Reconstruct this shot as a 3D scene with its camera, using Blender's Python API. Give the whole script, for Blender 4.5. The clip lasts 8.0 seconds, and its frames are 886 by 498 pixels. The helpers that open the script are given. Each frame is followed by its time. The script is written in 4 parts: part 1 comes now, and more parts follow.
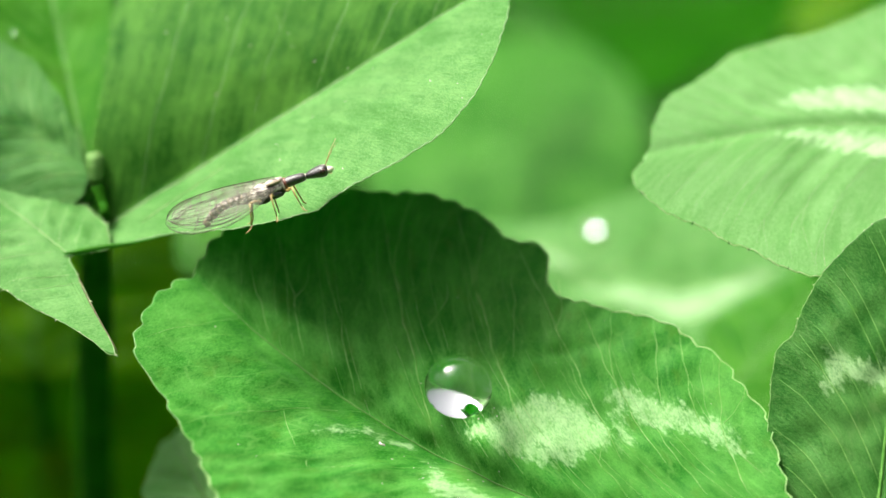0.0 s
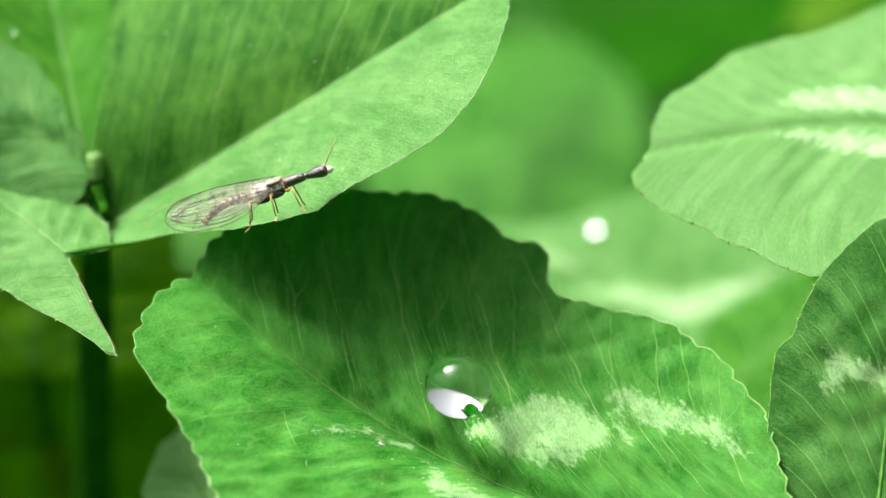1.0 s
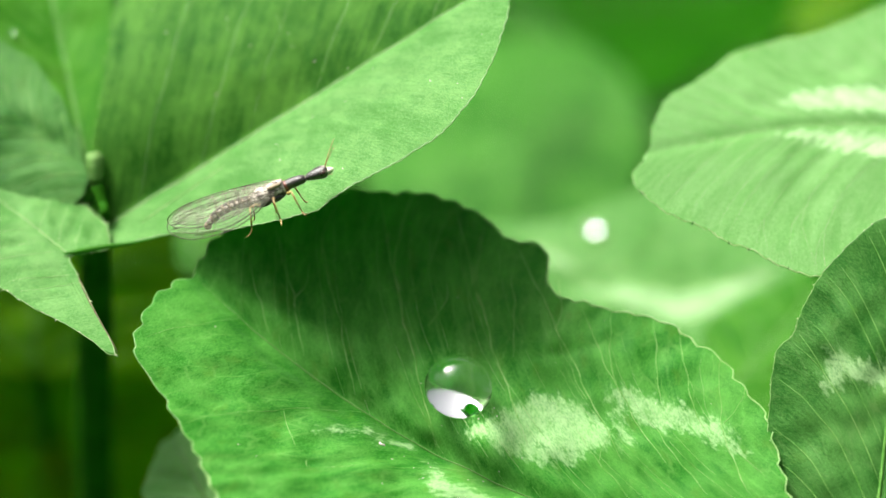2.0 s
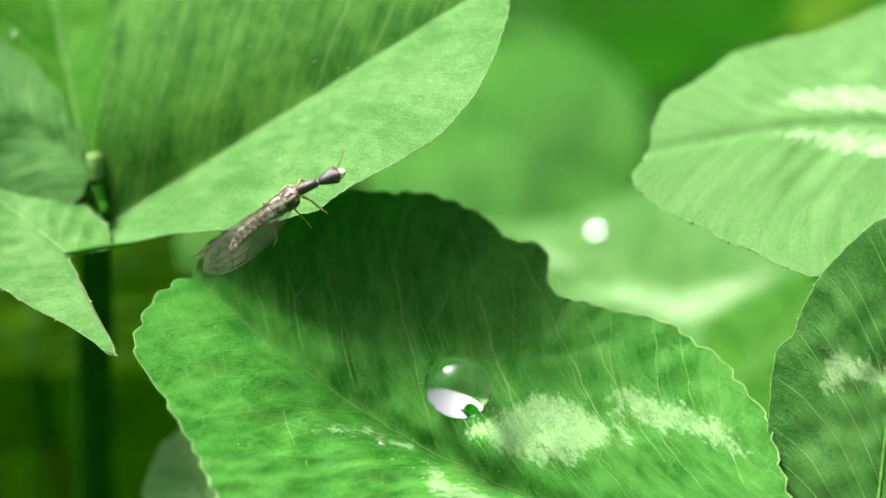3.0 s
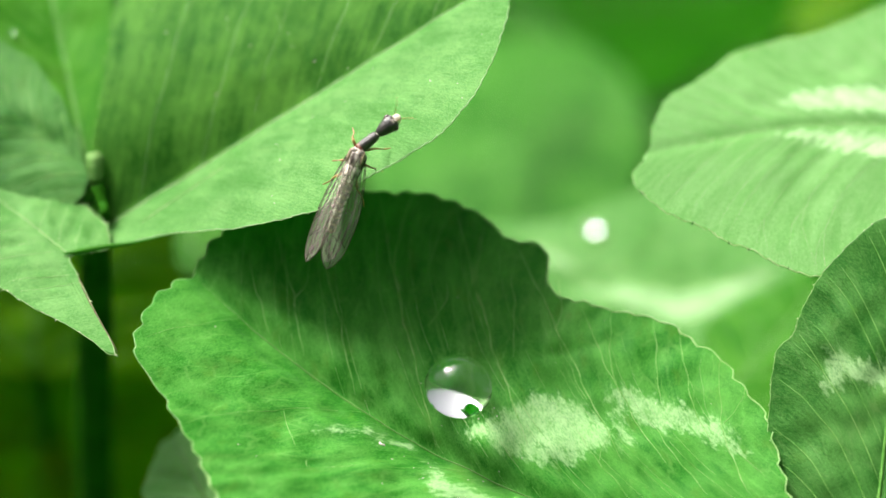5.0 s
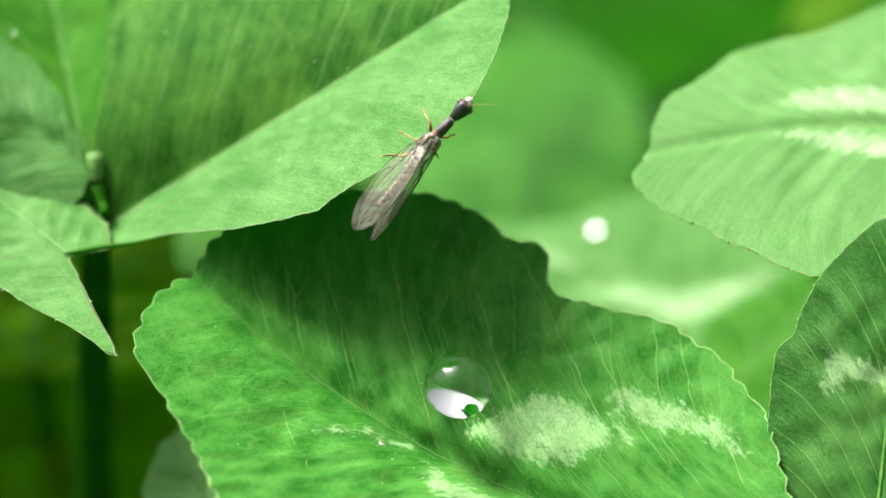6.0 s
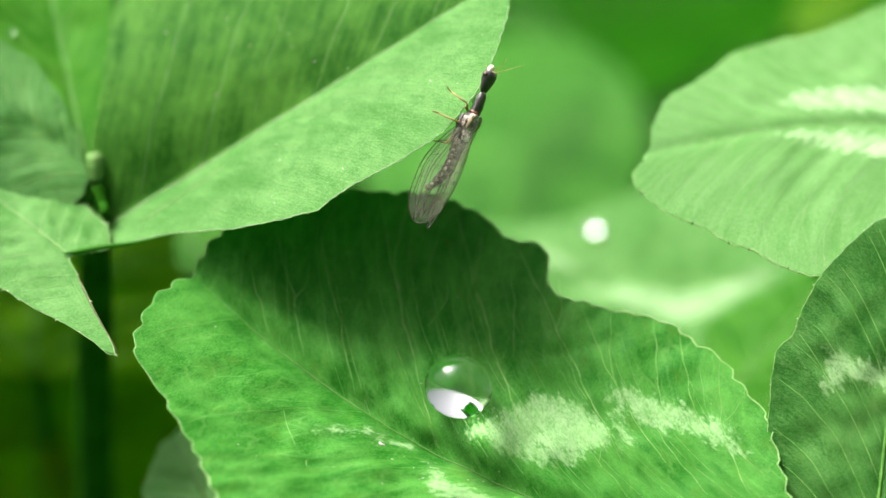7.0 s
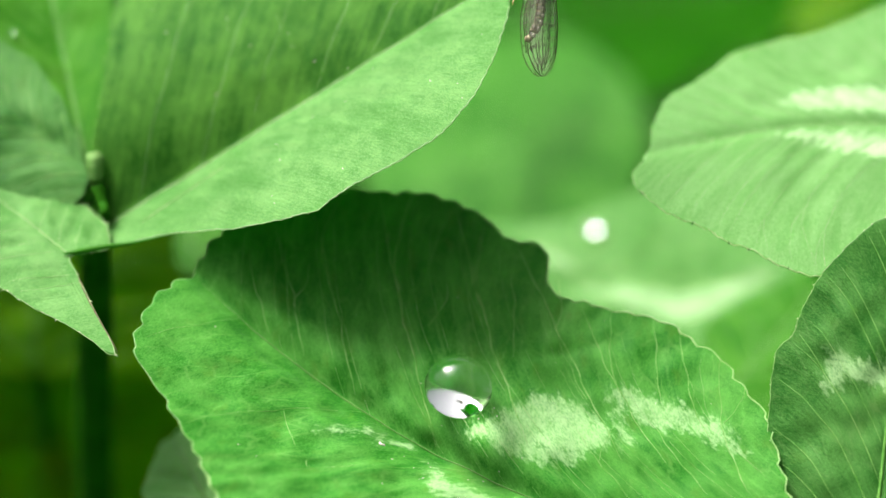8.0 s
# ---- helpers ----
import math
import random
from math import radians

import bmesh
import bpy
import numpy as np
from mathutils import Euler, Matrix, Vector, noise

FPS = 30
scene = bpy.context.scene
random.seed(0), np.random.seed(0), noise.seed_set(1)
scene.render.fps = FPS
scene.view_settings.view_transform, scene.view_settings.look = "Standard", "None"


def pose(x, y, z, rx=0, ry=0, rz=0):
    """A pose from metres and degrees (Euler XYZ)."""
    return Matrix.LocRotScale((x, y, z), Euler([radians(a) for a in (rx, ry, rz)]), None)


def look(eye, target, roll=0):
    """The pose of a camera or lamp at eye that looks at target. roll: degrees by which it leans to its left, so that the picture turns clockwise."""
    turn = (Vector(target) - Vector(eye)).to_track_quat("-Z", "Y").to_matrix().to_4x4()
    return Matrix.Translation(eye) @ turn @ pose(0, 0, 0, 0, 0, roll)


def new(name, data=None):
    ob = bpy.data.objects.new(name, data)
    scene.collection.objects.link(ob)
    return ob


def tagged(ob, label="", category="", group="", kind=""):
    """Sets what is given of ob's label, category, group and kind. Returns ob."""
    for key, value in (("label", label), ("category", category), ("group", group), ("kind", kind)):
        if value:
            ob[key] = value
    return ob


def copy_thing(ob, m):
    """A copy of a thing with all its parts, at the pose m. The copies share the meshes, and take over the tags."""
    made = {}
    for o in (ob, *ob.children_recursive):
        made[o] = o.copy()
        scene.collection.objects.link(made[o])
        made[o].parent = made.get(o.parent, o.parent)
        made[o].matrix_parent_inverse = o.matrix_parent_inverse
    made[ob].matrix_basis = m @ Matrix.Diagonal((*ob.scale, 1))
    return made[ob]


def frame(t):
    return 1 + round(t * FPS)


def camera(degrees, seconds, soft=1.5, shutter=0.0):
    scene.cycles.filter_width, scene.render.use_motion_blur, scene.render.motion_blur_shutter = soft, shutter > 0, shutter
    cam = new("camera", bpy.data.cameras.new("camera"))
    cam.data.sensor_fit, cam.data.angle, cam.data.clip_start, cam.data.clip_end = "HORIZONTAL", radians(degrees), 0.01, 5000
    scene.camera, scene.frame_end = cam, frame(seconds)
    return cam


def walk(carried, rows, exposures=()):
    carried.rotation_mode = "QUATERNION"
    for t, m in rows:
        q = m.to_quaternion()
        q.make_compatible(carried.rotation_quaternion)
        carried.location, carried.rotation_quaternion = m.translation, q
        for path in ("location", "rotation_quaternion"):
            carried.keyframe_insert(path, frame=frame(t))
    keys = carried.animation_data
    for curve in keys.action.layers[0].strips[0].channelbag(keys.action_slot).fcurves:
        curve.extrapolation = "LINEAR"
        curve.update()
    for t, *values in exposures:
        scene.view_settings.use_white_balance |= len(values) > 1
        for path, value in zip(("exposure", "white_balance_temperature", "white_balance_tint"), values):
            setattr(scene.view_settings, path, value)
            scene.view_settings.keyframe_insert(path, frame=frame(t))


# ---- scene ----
# a macro lens that stands still, 16 cm from the clover, looking down at 45 degrees
cam = camera(19.5, 8.0, soft=1.5)
cam.data.dof.use_dof = True
cam.data.dof.focus_distance = 0.1555
cam.data.dof.aperture_fstop = 13.5
cam.data.dof.aperture_blades = 0
EYE, AIM = (0.0, -0.11314, 0.23314), (0.0, 0.0, 0.12)
walk(cam, [(0.0, look(EYE, AIM)), (8.0, look(EYE, AIM))], exposures=[(0.0, 1.31), (8.0, 1.31)])

# ---- light: bright, thinly veiled sky, high soft sun ----
SUN_EL, SUN_AZ = radians(49), radians(-39)
world = bpy.data.worlds.new("sky")
scene.world = world
world.use_nodes = True
wn = world.node_tree.nodes
sky = wn.new("ShaderNodeTexSky")
sky.sky_type, sky.sun_disc = "NISHITA", False
sky.sun_elevation, sky.sun_rotation = SUN_EL, SUN_AZ
sky.air_density, sky.dust_density, sky.ozone_density = 0.3, 9.0, 0.8
wn["Background"].inputs["Strength"].default_value = 0.115
veil = wn.new("ShaderNodeHueSaturation")
veil.inputs["Saturation"].default_value = 0.35
world.node_tree.links.new(sky.outputs["Color"], veil.inputs["Color"])
world.node_tree.links.new(veil.outputs["Color"], wn["Background"].inputs["Color"])
sun = new("sun", bpy.data.lights.new("sun", "SUN"))
sun.data.energy, sun.data.angle, sun.data.color = 4.6, radians(20), (1.0, 0.97, 0.9)
sun_from = Vector((math.sin(SUN_AZ) * math.cos(SUN_EL), math.cos(SUN_AZ) * math.cos(SUN_EL), math.sin(SUN_EL)))
sun.matrix_world = look(sun_from * 5, (0, 0, 0))


# ---- materials ----
class Nodes:
    """A short way to wire a node material."""

    def __init__(self, name):
        self.mat = bpy.data.materials.new(name)
        self.mat.use_nodes = True
        self.tree = self.mat.node_tree
        self.out = self.tree.nodes["Material Output"]
        self.bsdf = self.tree.nodes["Principled BSDF"]

    def add(self, kind, ins=None, **attrs):
        n = self.tree.nodes.new(kind)
        for k, v in attrs.items():
            setattr(n, k, v)
        for k, v in (ins or {}).items():
            self.put(n.inputs[k], v)
        return n

    def put(self, socket, v):
        if isinstance(v, bpy.types.NodeSocket):
            self.tree.links.new(v, socket)
        else:
            socket.default_value = v

    def math(self, op, a, b=0.0, c=None):
        n = self.tree.nodes.new("ShaderNodeMath")
        n.operation = op
        self.put(n.inputs[0], a)
        self.put(n.inputs[1], b)
        if c is not None:
            self.put(n.inputs[2], c)
        return n.outputs[0]

    def mix(self, fac, a, b, blend="MIX"):
        n = self.tree.nodes.new("ShaderNodeMix")
        n.data_type, n.blend_type = "RGBA", blend
        self.put(n.inputs[0], fac)
        self.put(n.inputs[6], a)
        self.put(n.inputs[7], b)
        return n.outputs[2]

    def noise(self, vec, scale, detail=3.0, rough=0.55):
        n = self.add("ShaderNodeTexNoise", {"Scale": scale, "Detail": detail, "Roughness": rough})
        if vec is not None:
            self.put(n.inputs["Vector"], vec)
        return n.outputs["Fac"]

    def span(self, v, lo, hi, a=0.0, b=1.0):
        n = self.add("ShaderNodeMapRange", {"From Min": lo, "From Max": hi, "To Min": a, "To Max": b})
        n.interpolation_type = "SMOOTHSTEP"
        self.put(n.inputs["Value"], v)
        return n.outputs["Result"]


def rgba(r, g, b):
    return (r, g, b, 1.0)


def leaf_material(name, deep, fresh, pale=(0.40, 0.58, 0.30), thin=0.35, streak=0.5, fuzz=0.5, spec=0.3, gloss=0.5, cloud=1.0, net=0.0, tan=0.0, down=0.0, relief_depth=0.00009):
    """Clover leaf: two greens in clouds, streaks along the side veins, a pale mark, downy grain, a fine vein net, waxy sheen, light through the blade."""
    m = Nodes(name)
    co = m.add("ShaderNodeAttribute", attribute_name="leafco").outputs["Vector"]
    mark = m.add("ShaderNodeAttribute", attribute_name="mark").outputs["Fac"]
    sep = m.add("ShaderNodeSeparateXYZ", {0: co})
    x, y, p = sep.outputs
    clouds = m.math("ADD", m.math("MULTIPLY", m.noise(co, 0.2, 3.0), 0.5), m.math("MULTIPLY", m.noise(co, 0.75, 5.0, 0.65), 0.5))
    vec = m.add("ShaderNodeCombineXYZ", {"X": m.math("MULTIPLY", p, 1.6), "Y": m.math("MULTIPLY", y, 0.18), "Z": 3.0}).outputs[0]
    lines = m.noise(vec, 1.0, 3.0, 0.6)
    vec2 = m.add("ShaderNodeCombineXYZ", {"X": m.math("MULTIPLY", p, 5.0), "Y": m.math("MULTIPLY", y, 0.9), "Z": 7.0}).outputs[0]
    fine = m.noise(vec2, 1.0, 2.0, 0.5)
    grain = m.noise(co, 7.0, 3.0, 0.7)
    nap = m.noise(m.add("ShaderNodeVectorMath", {0: co, 1: (2.6, 1.0, 1.0)}, operation="MULTIPLY").outputs[0], 3.4, 4.0, 0.8)
    cells = m.add("ShaderNodeTexVoronoi", {"Vector": co, "Scale": 3.2}).outputs["Distance"]
    tone = m.math("ADD", m.math("MULTIPLY", m.math("SUBTRACT", clouds, 0.5), cloud), m.math("MULTIPLY", m.math("SUBTRACT", lines, 0.5), streak))
    tone = m.math("ADD", tone, m.math("MULTIPLY", m.math("SUBTRACT", fine, 0.5), 0.3 * streak))
    tone = m.math("ADD", tone, m.math("MULTIPLY", m.math("SUBTRACT", grain, 0.5), 0.5 * fuzz))
    tone = m.math("ADD", tone, m.math("MULTIPLY", m.math("SUBTRACT", nap, 0.5), 0.5 * fuzz))
    fac = m.span(tone, -0.24 - 0.1 * streak, 0.24 + 0.1 * streak)
    col = m.mix(fac, rgba(*deep), rgba(*fresh))
    if tan:
        col = m.mix(m.span(m.noise(co, 0.55, 4.0, 0.65), 0.56, 0.7, 0.0, tan), col, rgba(0.075, 0.17, 0.012))
    if net:
        # the finest veins, a net of meshes drawn out along the side veins
        bent = m.add("ShaderNodeVectorMath", {0: m.add("ShaderNodeCombineXYZ", {"X": m.math("MULTIPLY", p, 0.62), "Y": m.math("MULTIPLY", y, 0.4), "Z": 0.0}).outputs[0],
                                              1: m.add("ShaderNodeVectorMath", {0: m.add("ShaderNodeTexNoise", {"Vector": co, "Scale": 0.5, "Detail": 3.0}).outputs["Color"], 1: (0.55, 0.55, 0.0)}, operation="MULTIPLY").outputs[0]}, operation="ADD").outputs[0]
        mesh = m.add("ShaderNodeTexVoronoi", {"Vector": bent, "Scale": 1.0}, feature="DISTANCE_TO_EDGE").outputs["Distance"]
        vein = m.math("MULTIPLY", m.span(mesh, 0.01, 0.05, 1.0, 0.0), m.span(m.noise(co, 0.6, 2.0), 0.4, 0.62, 0.15, 1.0))
        col = m.mix(m.math("MULTIPLY", vein, net), col, rgba(fresh[0] * 1.9 + 0.03, fresh[1] * 1.3, fresh[2] * 1.9 + 0.02))
    # pale leaf mark, frayed along the side veins
    comb = m.add("ShaderNodeCombineXYZ", {"X": m.math("MULTIPLY", p, 2.2), "Y": m.math("MULTIPLY", y, 0.55), "Z": 11.0}).outputs[0]
    edge = m.math("ADD", mark, m.math("MULTIPLY", m.math("SUBTRACT", m.noise(comb, 1.0, 3.0, 0.6), 0.5), 0.8))
    edge = m.math("ADD", edge, m.math("MULTIPLY", m.math("SUBTRACT", m.noise(co, 1.3, 6.0, 0.72), 0.5), 3.4))
    pm = m.span(edge, -0.1, 0.65, 0.0, 0.72)
    pm = m.math("MULTIPLY", pm, m.span(m.math("ADD", m.noise(co, 1.1, 4.0, 0.7), m.noise(co, 5.0, 3.0, 0.7)), 0.7, 1.25, 0.35, 1.0))
    col = m.mix(pm, col, rgba(*pale))
    # tiny pale hairs and specks
    speck = m.span(m.noise(co, 24.0, 1.0, 0.5), 0.66, 0.74, 0.0, 0.2 * fuzz)
    col = m.mix(speck, col, rgba(0.45, 0.62, 0.30))
    b = m.bsdf
    m.put(b.inputs["Base Color"], col)
    m.put(b.inputs["Roughness"], m.span(grain, 0.2, 0.8, gloss - 0.08, gloss + 0.12))
    b.inputs["Specular IOR Level"].default_value = spec
    b.inputs["Sheen Weight"].default_value = down
    b.inputs["Sheen Roughness"].default_value = 0.4
    b.inputs["Sheen Tint"].default_value = rgba(0.85, 1.0, 0.8)
    relief = m.math("ADD", m.math("MULTIPLY", grain, 0.35), m.math("MULTIPLY", fine, 0.8))
    relief = m.math("ADD", relief, m.math("ADD", m.math("MULTIPLY", cells, 0.35), m.math("MULTIPLY", nap, 0.4 * fuzz)))
    bump = m.add("ShaderNodeBump", {"Strength": 0.6, "Distance": relief_depth, "Height": relief})
    m.put(b.inputs["Normal"], bump.outputs[0])
    glow = m.mix(1.0, col, rgba(0.5, 1.5, 0.1), "MULTIPLY")
    tr = m.add("ShaderNodeBsdfTranslucent", {"Color": glow})
    mix = m.add("ShaderNodeMixShader", {0: thin, 1: b.outputs[0], 2: tr.outputs[0]})
    m.tree.links.new(mix.outputs[0], m.out.inputs["Surface"])
    return m.mat


def plain(name, a, b, scale, rough=0.5, spec=0.4, bump=0.3, depth=0.00004, thin=0.0, sheen=0.0):
    """Two tones in clouds and grain, at real size."""
    m = Nodes(name)
    co = m.add("ShaderNodeTexCoord").outputs["Object"]
    n1, n2 = m.noise(co, scale, 4.0), m.noise(co, scale * 6, 2.0)
    col = m.mix(m.span(m.math("ADD", m.math("MULTIPLY", n1, 0.7), m.math("MULTIPLY", n2, 0.3)), 0.35, 0.65), rgba(*a), rgba(*b))
    m.put(m.bsdf.inputs["Base Color"], col)
    m.put(m.bsdf.inputs["Roughness"], m.span(n2, 0.2, 0.8, rough - 0.08, rough + 0.1))
    m.bsdf.inputs["Specular IOR Level"].default_value = spec
    m.bsdf.inputs["Sheen Weight"].default_value = sheen
    bn = m.add("ShaderNodeBump", {"Strength": bump, "Distance": depth, "Height": n2})
    m.put(m.bsdf.inputs["Normal"], bn.outputs[0])
    if thin:
        tr = m.add("ShaderNodeBsdfTranslucent", {"Color": col})
        mix = m.add("ShaderNodeMixShader", {0: thin, 1: m.bsdf.outputs[0], 2: tr.outputs[0]})
        m.tree.links.new(mix.outputs[0], m.out.inputs["Surface"])
    return m.mat


def membrane_material():
    m = Nodes("wing_membrane")
    co = m.add("ShaderNodeTexCoord").outputs["Object"]
    n = m.noise(co, 900.0, 3.0)
    # Film grows milkier towards the wing base: the sun glint there is painted in.
    root = m.span(m.add("ShaderNodeSeparateXYZ", {0: co}).outputs[0], -0.0052, -0.0006, 0.0, 0.14)
    m.put(m.bsdf.inputs["Base Color"], m.mix(n, rgba(0.54, 0.54, 0.42), rgba(0.70, 0.69, 0.57)))
    m.bsdf.inputs["Roughness"].default_value = 0.3
    m.bsdf.inputs["Specular IOR Level"].default_value = 0.3
    bn = m.add("ShaderNodeBump", {"Strength": 0.5, "Distance": 0.00005, "Height": n})
    m.put(m.bsdf.inputs["Normal"], bn.outputs[0])
    clear = m.add("ShaderNodeBsdfTransparent")
    glow = m.add("ShaderNodeBsdfTranslucent", {"Color": rgba(0.72, 0.70, 0.58)})
    film = m.add("ShaderNodeMixShader", {0: 0.5, 1: m.bsdf.outputs[0], 2: glow.outputs[0]})
    mix = m.add("ShaderNodeMixShader", {0: m.math("ADD", root, m.span(n, 0.3, 0.7, 0.075, 0.145)), 1: clear.outputs[0], 2: film.outputs[0]})
    m.tree.links.new(mix.outputs[0], m.out.inputs["Surface"])
    return m.mat


def thorax_material():
    """Cream above and blackish below, with an uneven border and dark mottling."""
    m = Nodes("chitin_mottled")
    co = m.add("ShaderNodeTexCoord").outputs["Object"]
    n1, n2 = m.noise(co, 1800.0, 4.0, 0.65), m.noise(co, 6000.0, 2.0)
    z = m.math("MULTIPLY", m.add("ShaderNodeSeparateXYZ", {0: co}).outputs[2], 1000.0)
    up = m.span(m.math("ADD", z, m.math("MULTIPLY", m.math("SUBTRACT", n1, 0.5), 1.1)), -0.42, 0.0)
    top = m.mix(m.span(n1, 0.4, 0.58), rgba(0.06, 0.045, 0.04), rgba(0.56, 0.5, 0.44))
    m.put(m.bsdf.inputs["Base Color"], m.mix(up, m.mix(n2, rgba(0.01, 0.009, 0.008), rgba(0.045, 0.038, 0.03)), top))
    m.put(m.bsdf.inputs["Roughness"], m.span(n2, 0.2, 0.8, 0.5, 0.75))
    m.bsdf.inputs["Specular IOR Level"].default_value = 0.2
    bn = m.add("ShaderNodeBump", {"Strength": 0.6, "Distance": 0.00006, "Height": n1})
    m.put(m.bsdf.inputs["Normal"], bn.outputs[0])
    return m.mat


def water_material():
    m = Nodes("water")
    b = m.bsdf
    b.inputs["Base Color"].default_value = rgba(1, 1, 1)
    b.inputs["Roughness"].default_value = 0.0
    b.inputs["IOR"].default_value = 1.333
    b.inputs["Transmission Weight"].default_value = 1.0
    return m.mat


GREEN = leaf_material("leaf_green", (0.004, 0.12, 0.001), (0.09, 0.3, 0.046), thin=0.4, streak=0.12, fuzz=0.8, spec=0.1, gloss=0.56, down=0.08, net=0.2, tan=0.3, relief_depth=0.00006)
DUSKY = leaf_material("leaf_dusky_green", (0.008, 0.095, 0.003), (0.075, 0.22, 0.042), thin=0.33, streak=0.15, fuzz=1.2, spec=0.16, gloss=0.52, down=0.05, net=0.2, tan=0.2)
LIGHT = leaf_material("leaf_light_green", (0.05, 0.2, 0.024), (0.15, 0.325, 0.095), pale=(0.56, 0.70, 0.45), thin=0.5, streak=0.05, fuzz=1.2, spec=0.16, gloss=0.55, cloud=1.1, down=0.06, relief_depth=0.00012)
# Darkened copy of LIGHT for the folded leaflet's flank: shade put into the colour.
FLANK_SHADE = leaf_material("leaf_flank_shade", (0.005, 0.08, 0.002), (0.1, 0.265, 0.036), thin=0.5, streak=0.4, fuzz=0.7, spec=0.06, cloud=0.9, relief_depth=0.00016)
PALE = leaf_material("leaf_pale_green", (0.1, 0.28, 0.055), (0.215, 0.4, 0.15), pale=(0.66, 0.78, 0.54), thin=0.5, streak=0.45, fuzz=1.4, spec=0.16, gloss=0.55, cloud=0.7, down=0.06, relief_depth=0.00014)
SPRING = leaf_material("leaf_fresh_green", (0.016, 0.12, 0.002), (0.06, 0.21, 0.016), thin=0.4, spec=0.06)
OLD = leaf_material("leaf_yellow_green", (0.045, 0.15, 0.001), (0.15, 0.31, 0.003), thin=0.6, streak=0.6, spec=0.05)
OLIVE = leaf_material("leaf_olive_green", (0.08, 0.1, 0.001), (0.24, 0.24, 0.002), thin=0.6, streak=0.6, spec=0.04)
FAR = leaf_material("leaf_meadow_green", (0.006, 0.075, 0.001), (0.055, 0.185, 0.024), thin=0.4, spec=0.06, cloud=1.5)
# FAR with dark strokes in place of a pale mark: painted shade in the middle.
SHADY = leaf_material("leaf_heart_shade", (0.006, 0.075, 0.001), (0.055, 0.185, 0.024), pale=(0.004, 0.05, 0.001), thin=0.4, spec=0.06, cloud=1.5)
# Darker copy of the meadow green: shade among the low clover is in the colour.
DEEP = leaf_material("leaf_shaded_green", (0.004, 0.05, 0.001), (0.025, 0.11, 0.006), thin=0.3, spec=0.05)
LUSH = leaf_material("leaf_lush_green", (0.02, 0.24, 0.004), (0.09, 0.42, 0.02), thin=0.4, spec=0.04)
VEIN = plain("leaf_vein", (0.1, 0.34, 0.04), (0.25, 0.47, 0.14), 900.0, 0.5, 0.15, thin=0.45)
MIDRIB = plain("leaf_midrib", (0.05, 0.2, 0.015), (0.14, 0.34, 0.06), 700.0, 0.5, thin=0.3)
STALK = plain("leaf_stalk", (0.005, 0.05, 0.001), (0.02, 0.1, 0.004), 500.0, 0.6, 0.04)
RIM = plain("leaf_rim", (0.14, 0.36, 0.07), (0.30, 0.5, 0.17), 1200.0, 0.5, thin=0.35)
CREASE = plain("leaf_crease", (0.2, 0.38, 0.13), (0.36, 0.52, 0.27), 900.0, 0.5, 0.15, thin=0.4)
TOOTH = plain("leaf_tooth", (0.30, 0.42, 0.18), (0.45, 0.55, 0.3), 2000.0, 0.5, thin=0.3)
BROWN = plain("leaf_dry_edge", (0.05, 0.035, 0.015), (0.11, 0.075, 0.03), 1500.0, 0.7)
SOIL = plain("meadow_soil", (0.01, 0.045, 0.004), (0.028, 0.11, 0.008), 60.0, 0.9, 0.2, 1.0, 0.004)
# Green of the unseen bank that is added to tint the fill light.
BANK_GREEN = plain("bank_green", (0.01, 0.09, 0.003), (0.05, 0.22, 0.015), 60.0, 0.6, 0.1, thin=0.2)
BLACK = plain("chitin_black", (0.009, 0.008, 0.007), (0.035, 0.03, 0.026), 2500.0, 0.36, 0.55, 0.7, 0.00005)
UMBER = plain("chitin_umber", (0.014, 0.011, 0.008), (0.065, 0.05, 0.033), 1800.0, 0.45, 0.3)
THORAX = thorax_material()
BAND = plain("chitin_band", (0.12, 0.09, 0.05), (0.26, 0.21, 0.13), 2500.0, 0.45, 0.3)
RUST = plain("chitin_rust", (0.06, 0.015, 0.01), (0.14, 0.045, 0.025), 2500.0, 0.35, 0.5)
BONE = plain("chitin_pale", (0.45, 0.39, 0.29), (0.74, 0.68, 0.56), 2500.0, 0.4, 0.5)
EYE_DARK = plain("eye_brown", (0.012, 0.006, 0.004), (0.05, 0.02, 0.012), 2500.0, 0.25, 0.6)
PLATE = plain("chitin_cream", (0.12, 0.095, 0.08), (0.52, 0.45, 0.39), 3000.0, 0.6, 0.25, 0.8, 0.00005)
AMBER = plain("leg_amber", (0.2, 0.125, 0.025), (0.42, 0.28, 0.09), 2500.0, 0.35, 0.5, thin=0.15)
NERVE = plain("wing_nerve", (0.016, 0.012, 0.007), (0.055, 0.042, 0.025), 2500.0, 0.5, 0.15)
MEMBRANE = membrane_material()
WATER = water_material()


# ---- building helpers ----
MM = 0.001


def mesh_of(name, verts, faces, material, smooth=True):
    me = bpy.data.meshes.new(name)
    me.from_pydata([tuple(v) for v in verts], [], faces)
    me.materials.append(material)
    if smooth:
        me.polygons.foreach_set("use_smooth", [True] * len(me.polygons))
    me.update()
    return me


def part(name, me, parent, label="", m=None):
    """Links a mesh as ONE object under a thing or under a part."""
    ob = new(name, me)
    ob.parent = parent
    if m is not None:
        ob.matrix_basis = m
    if label:
        tagged(ob, label)
    return ob


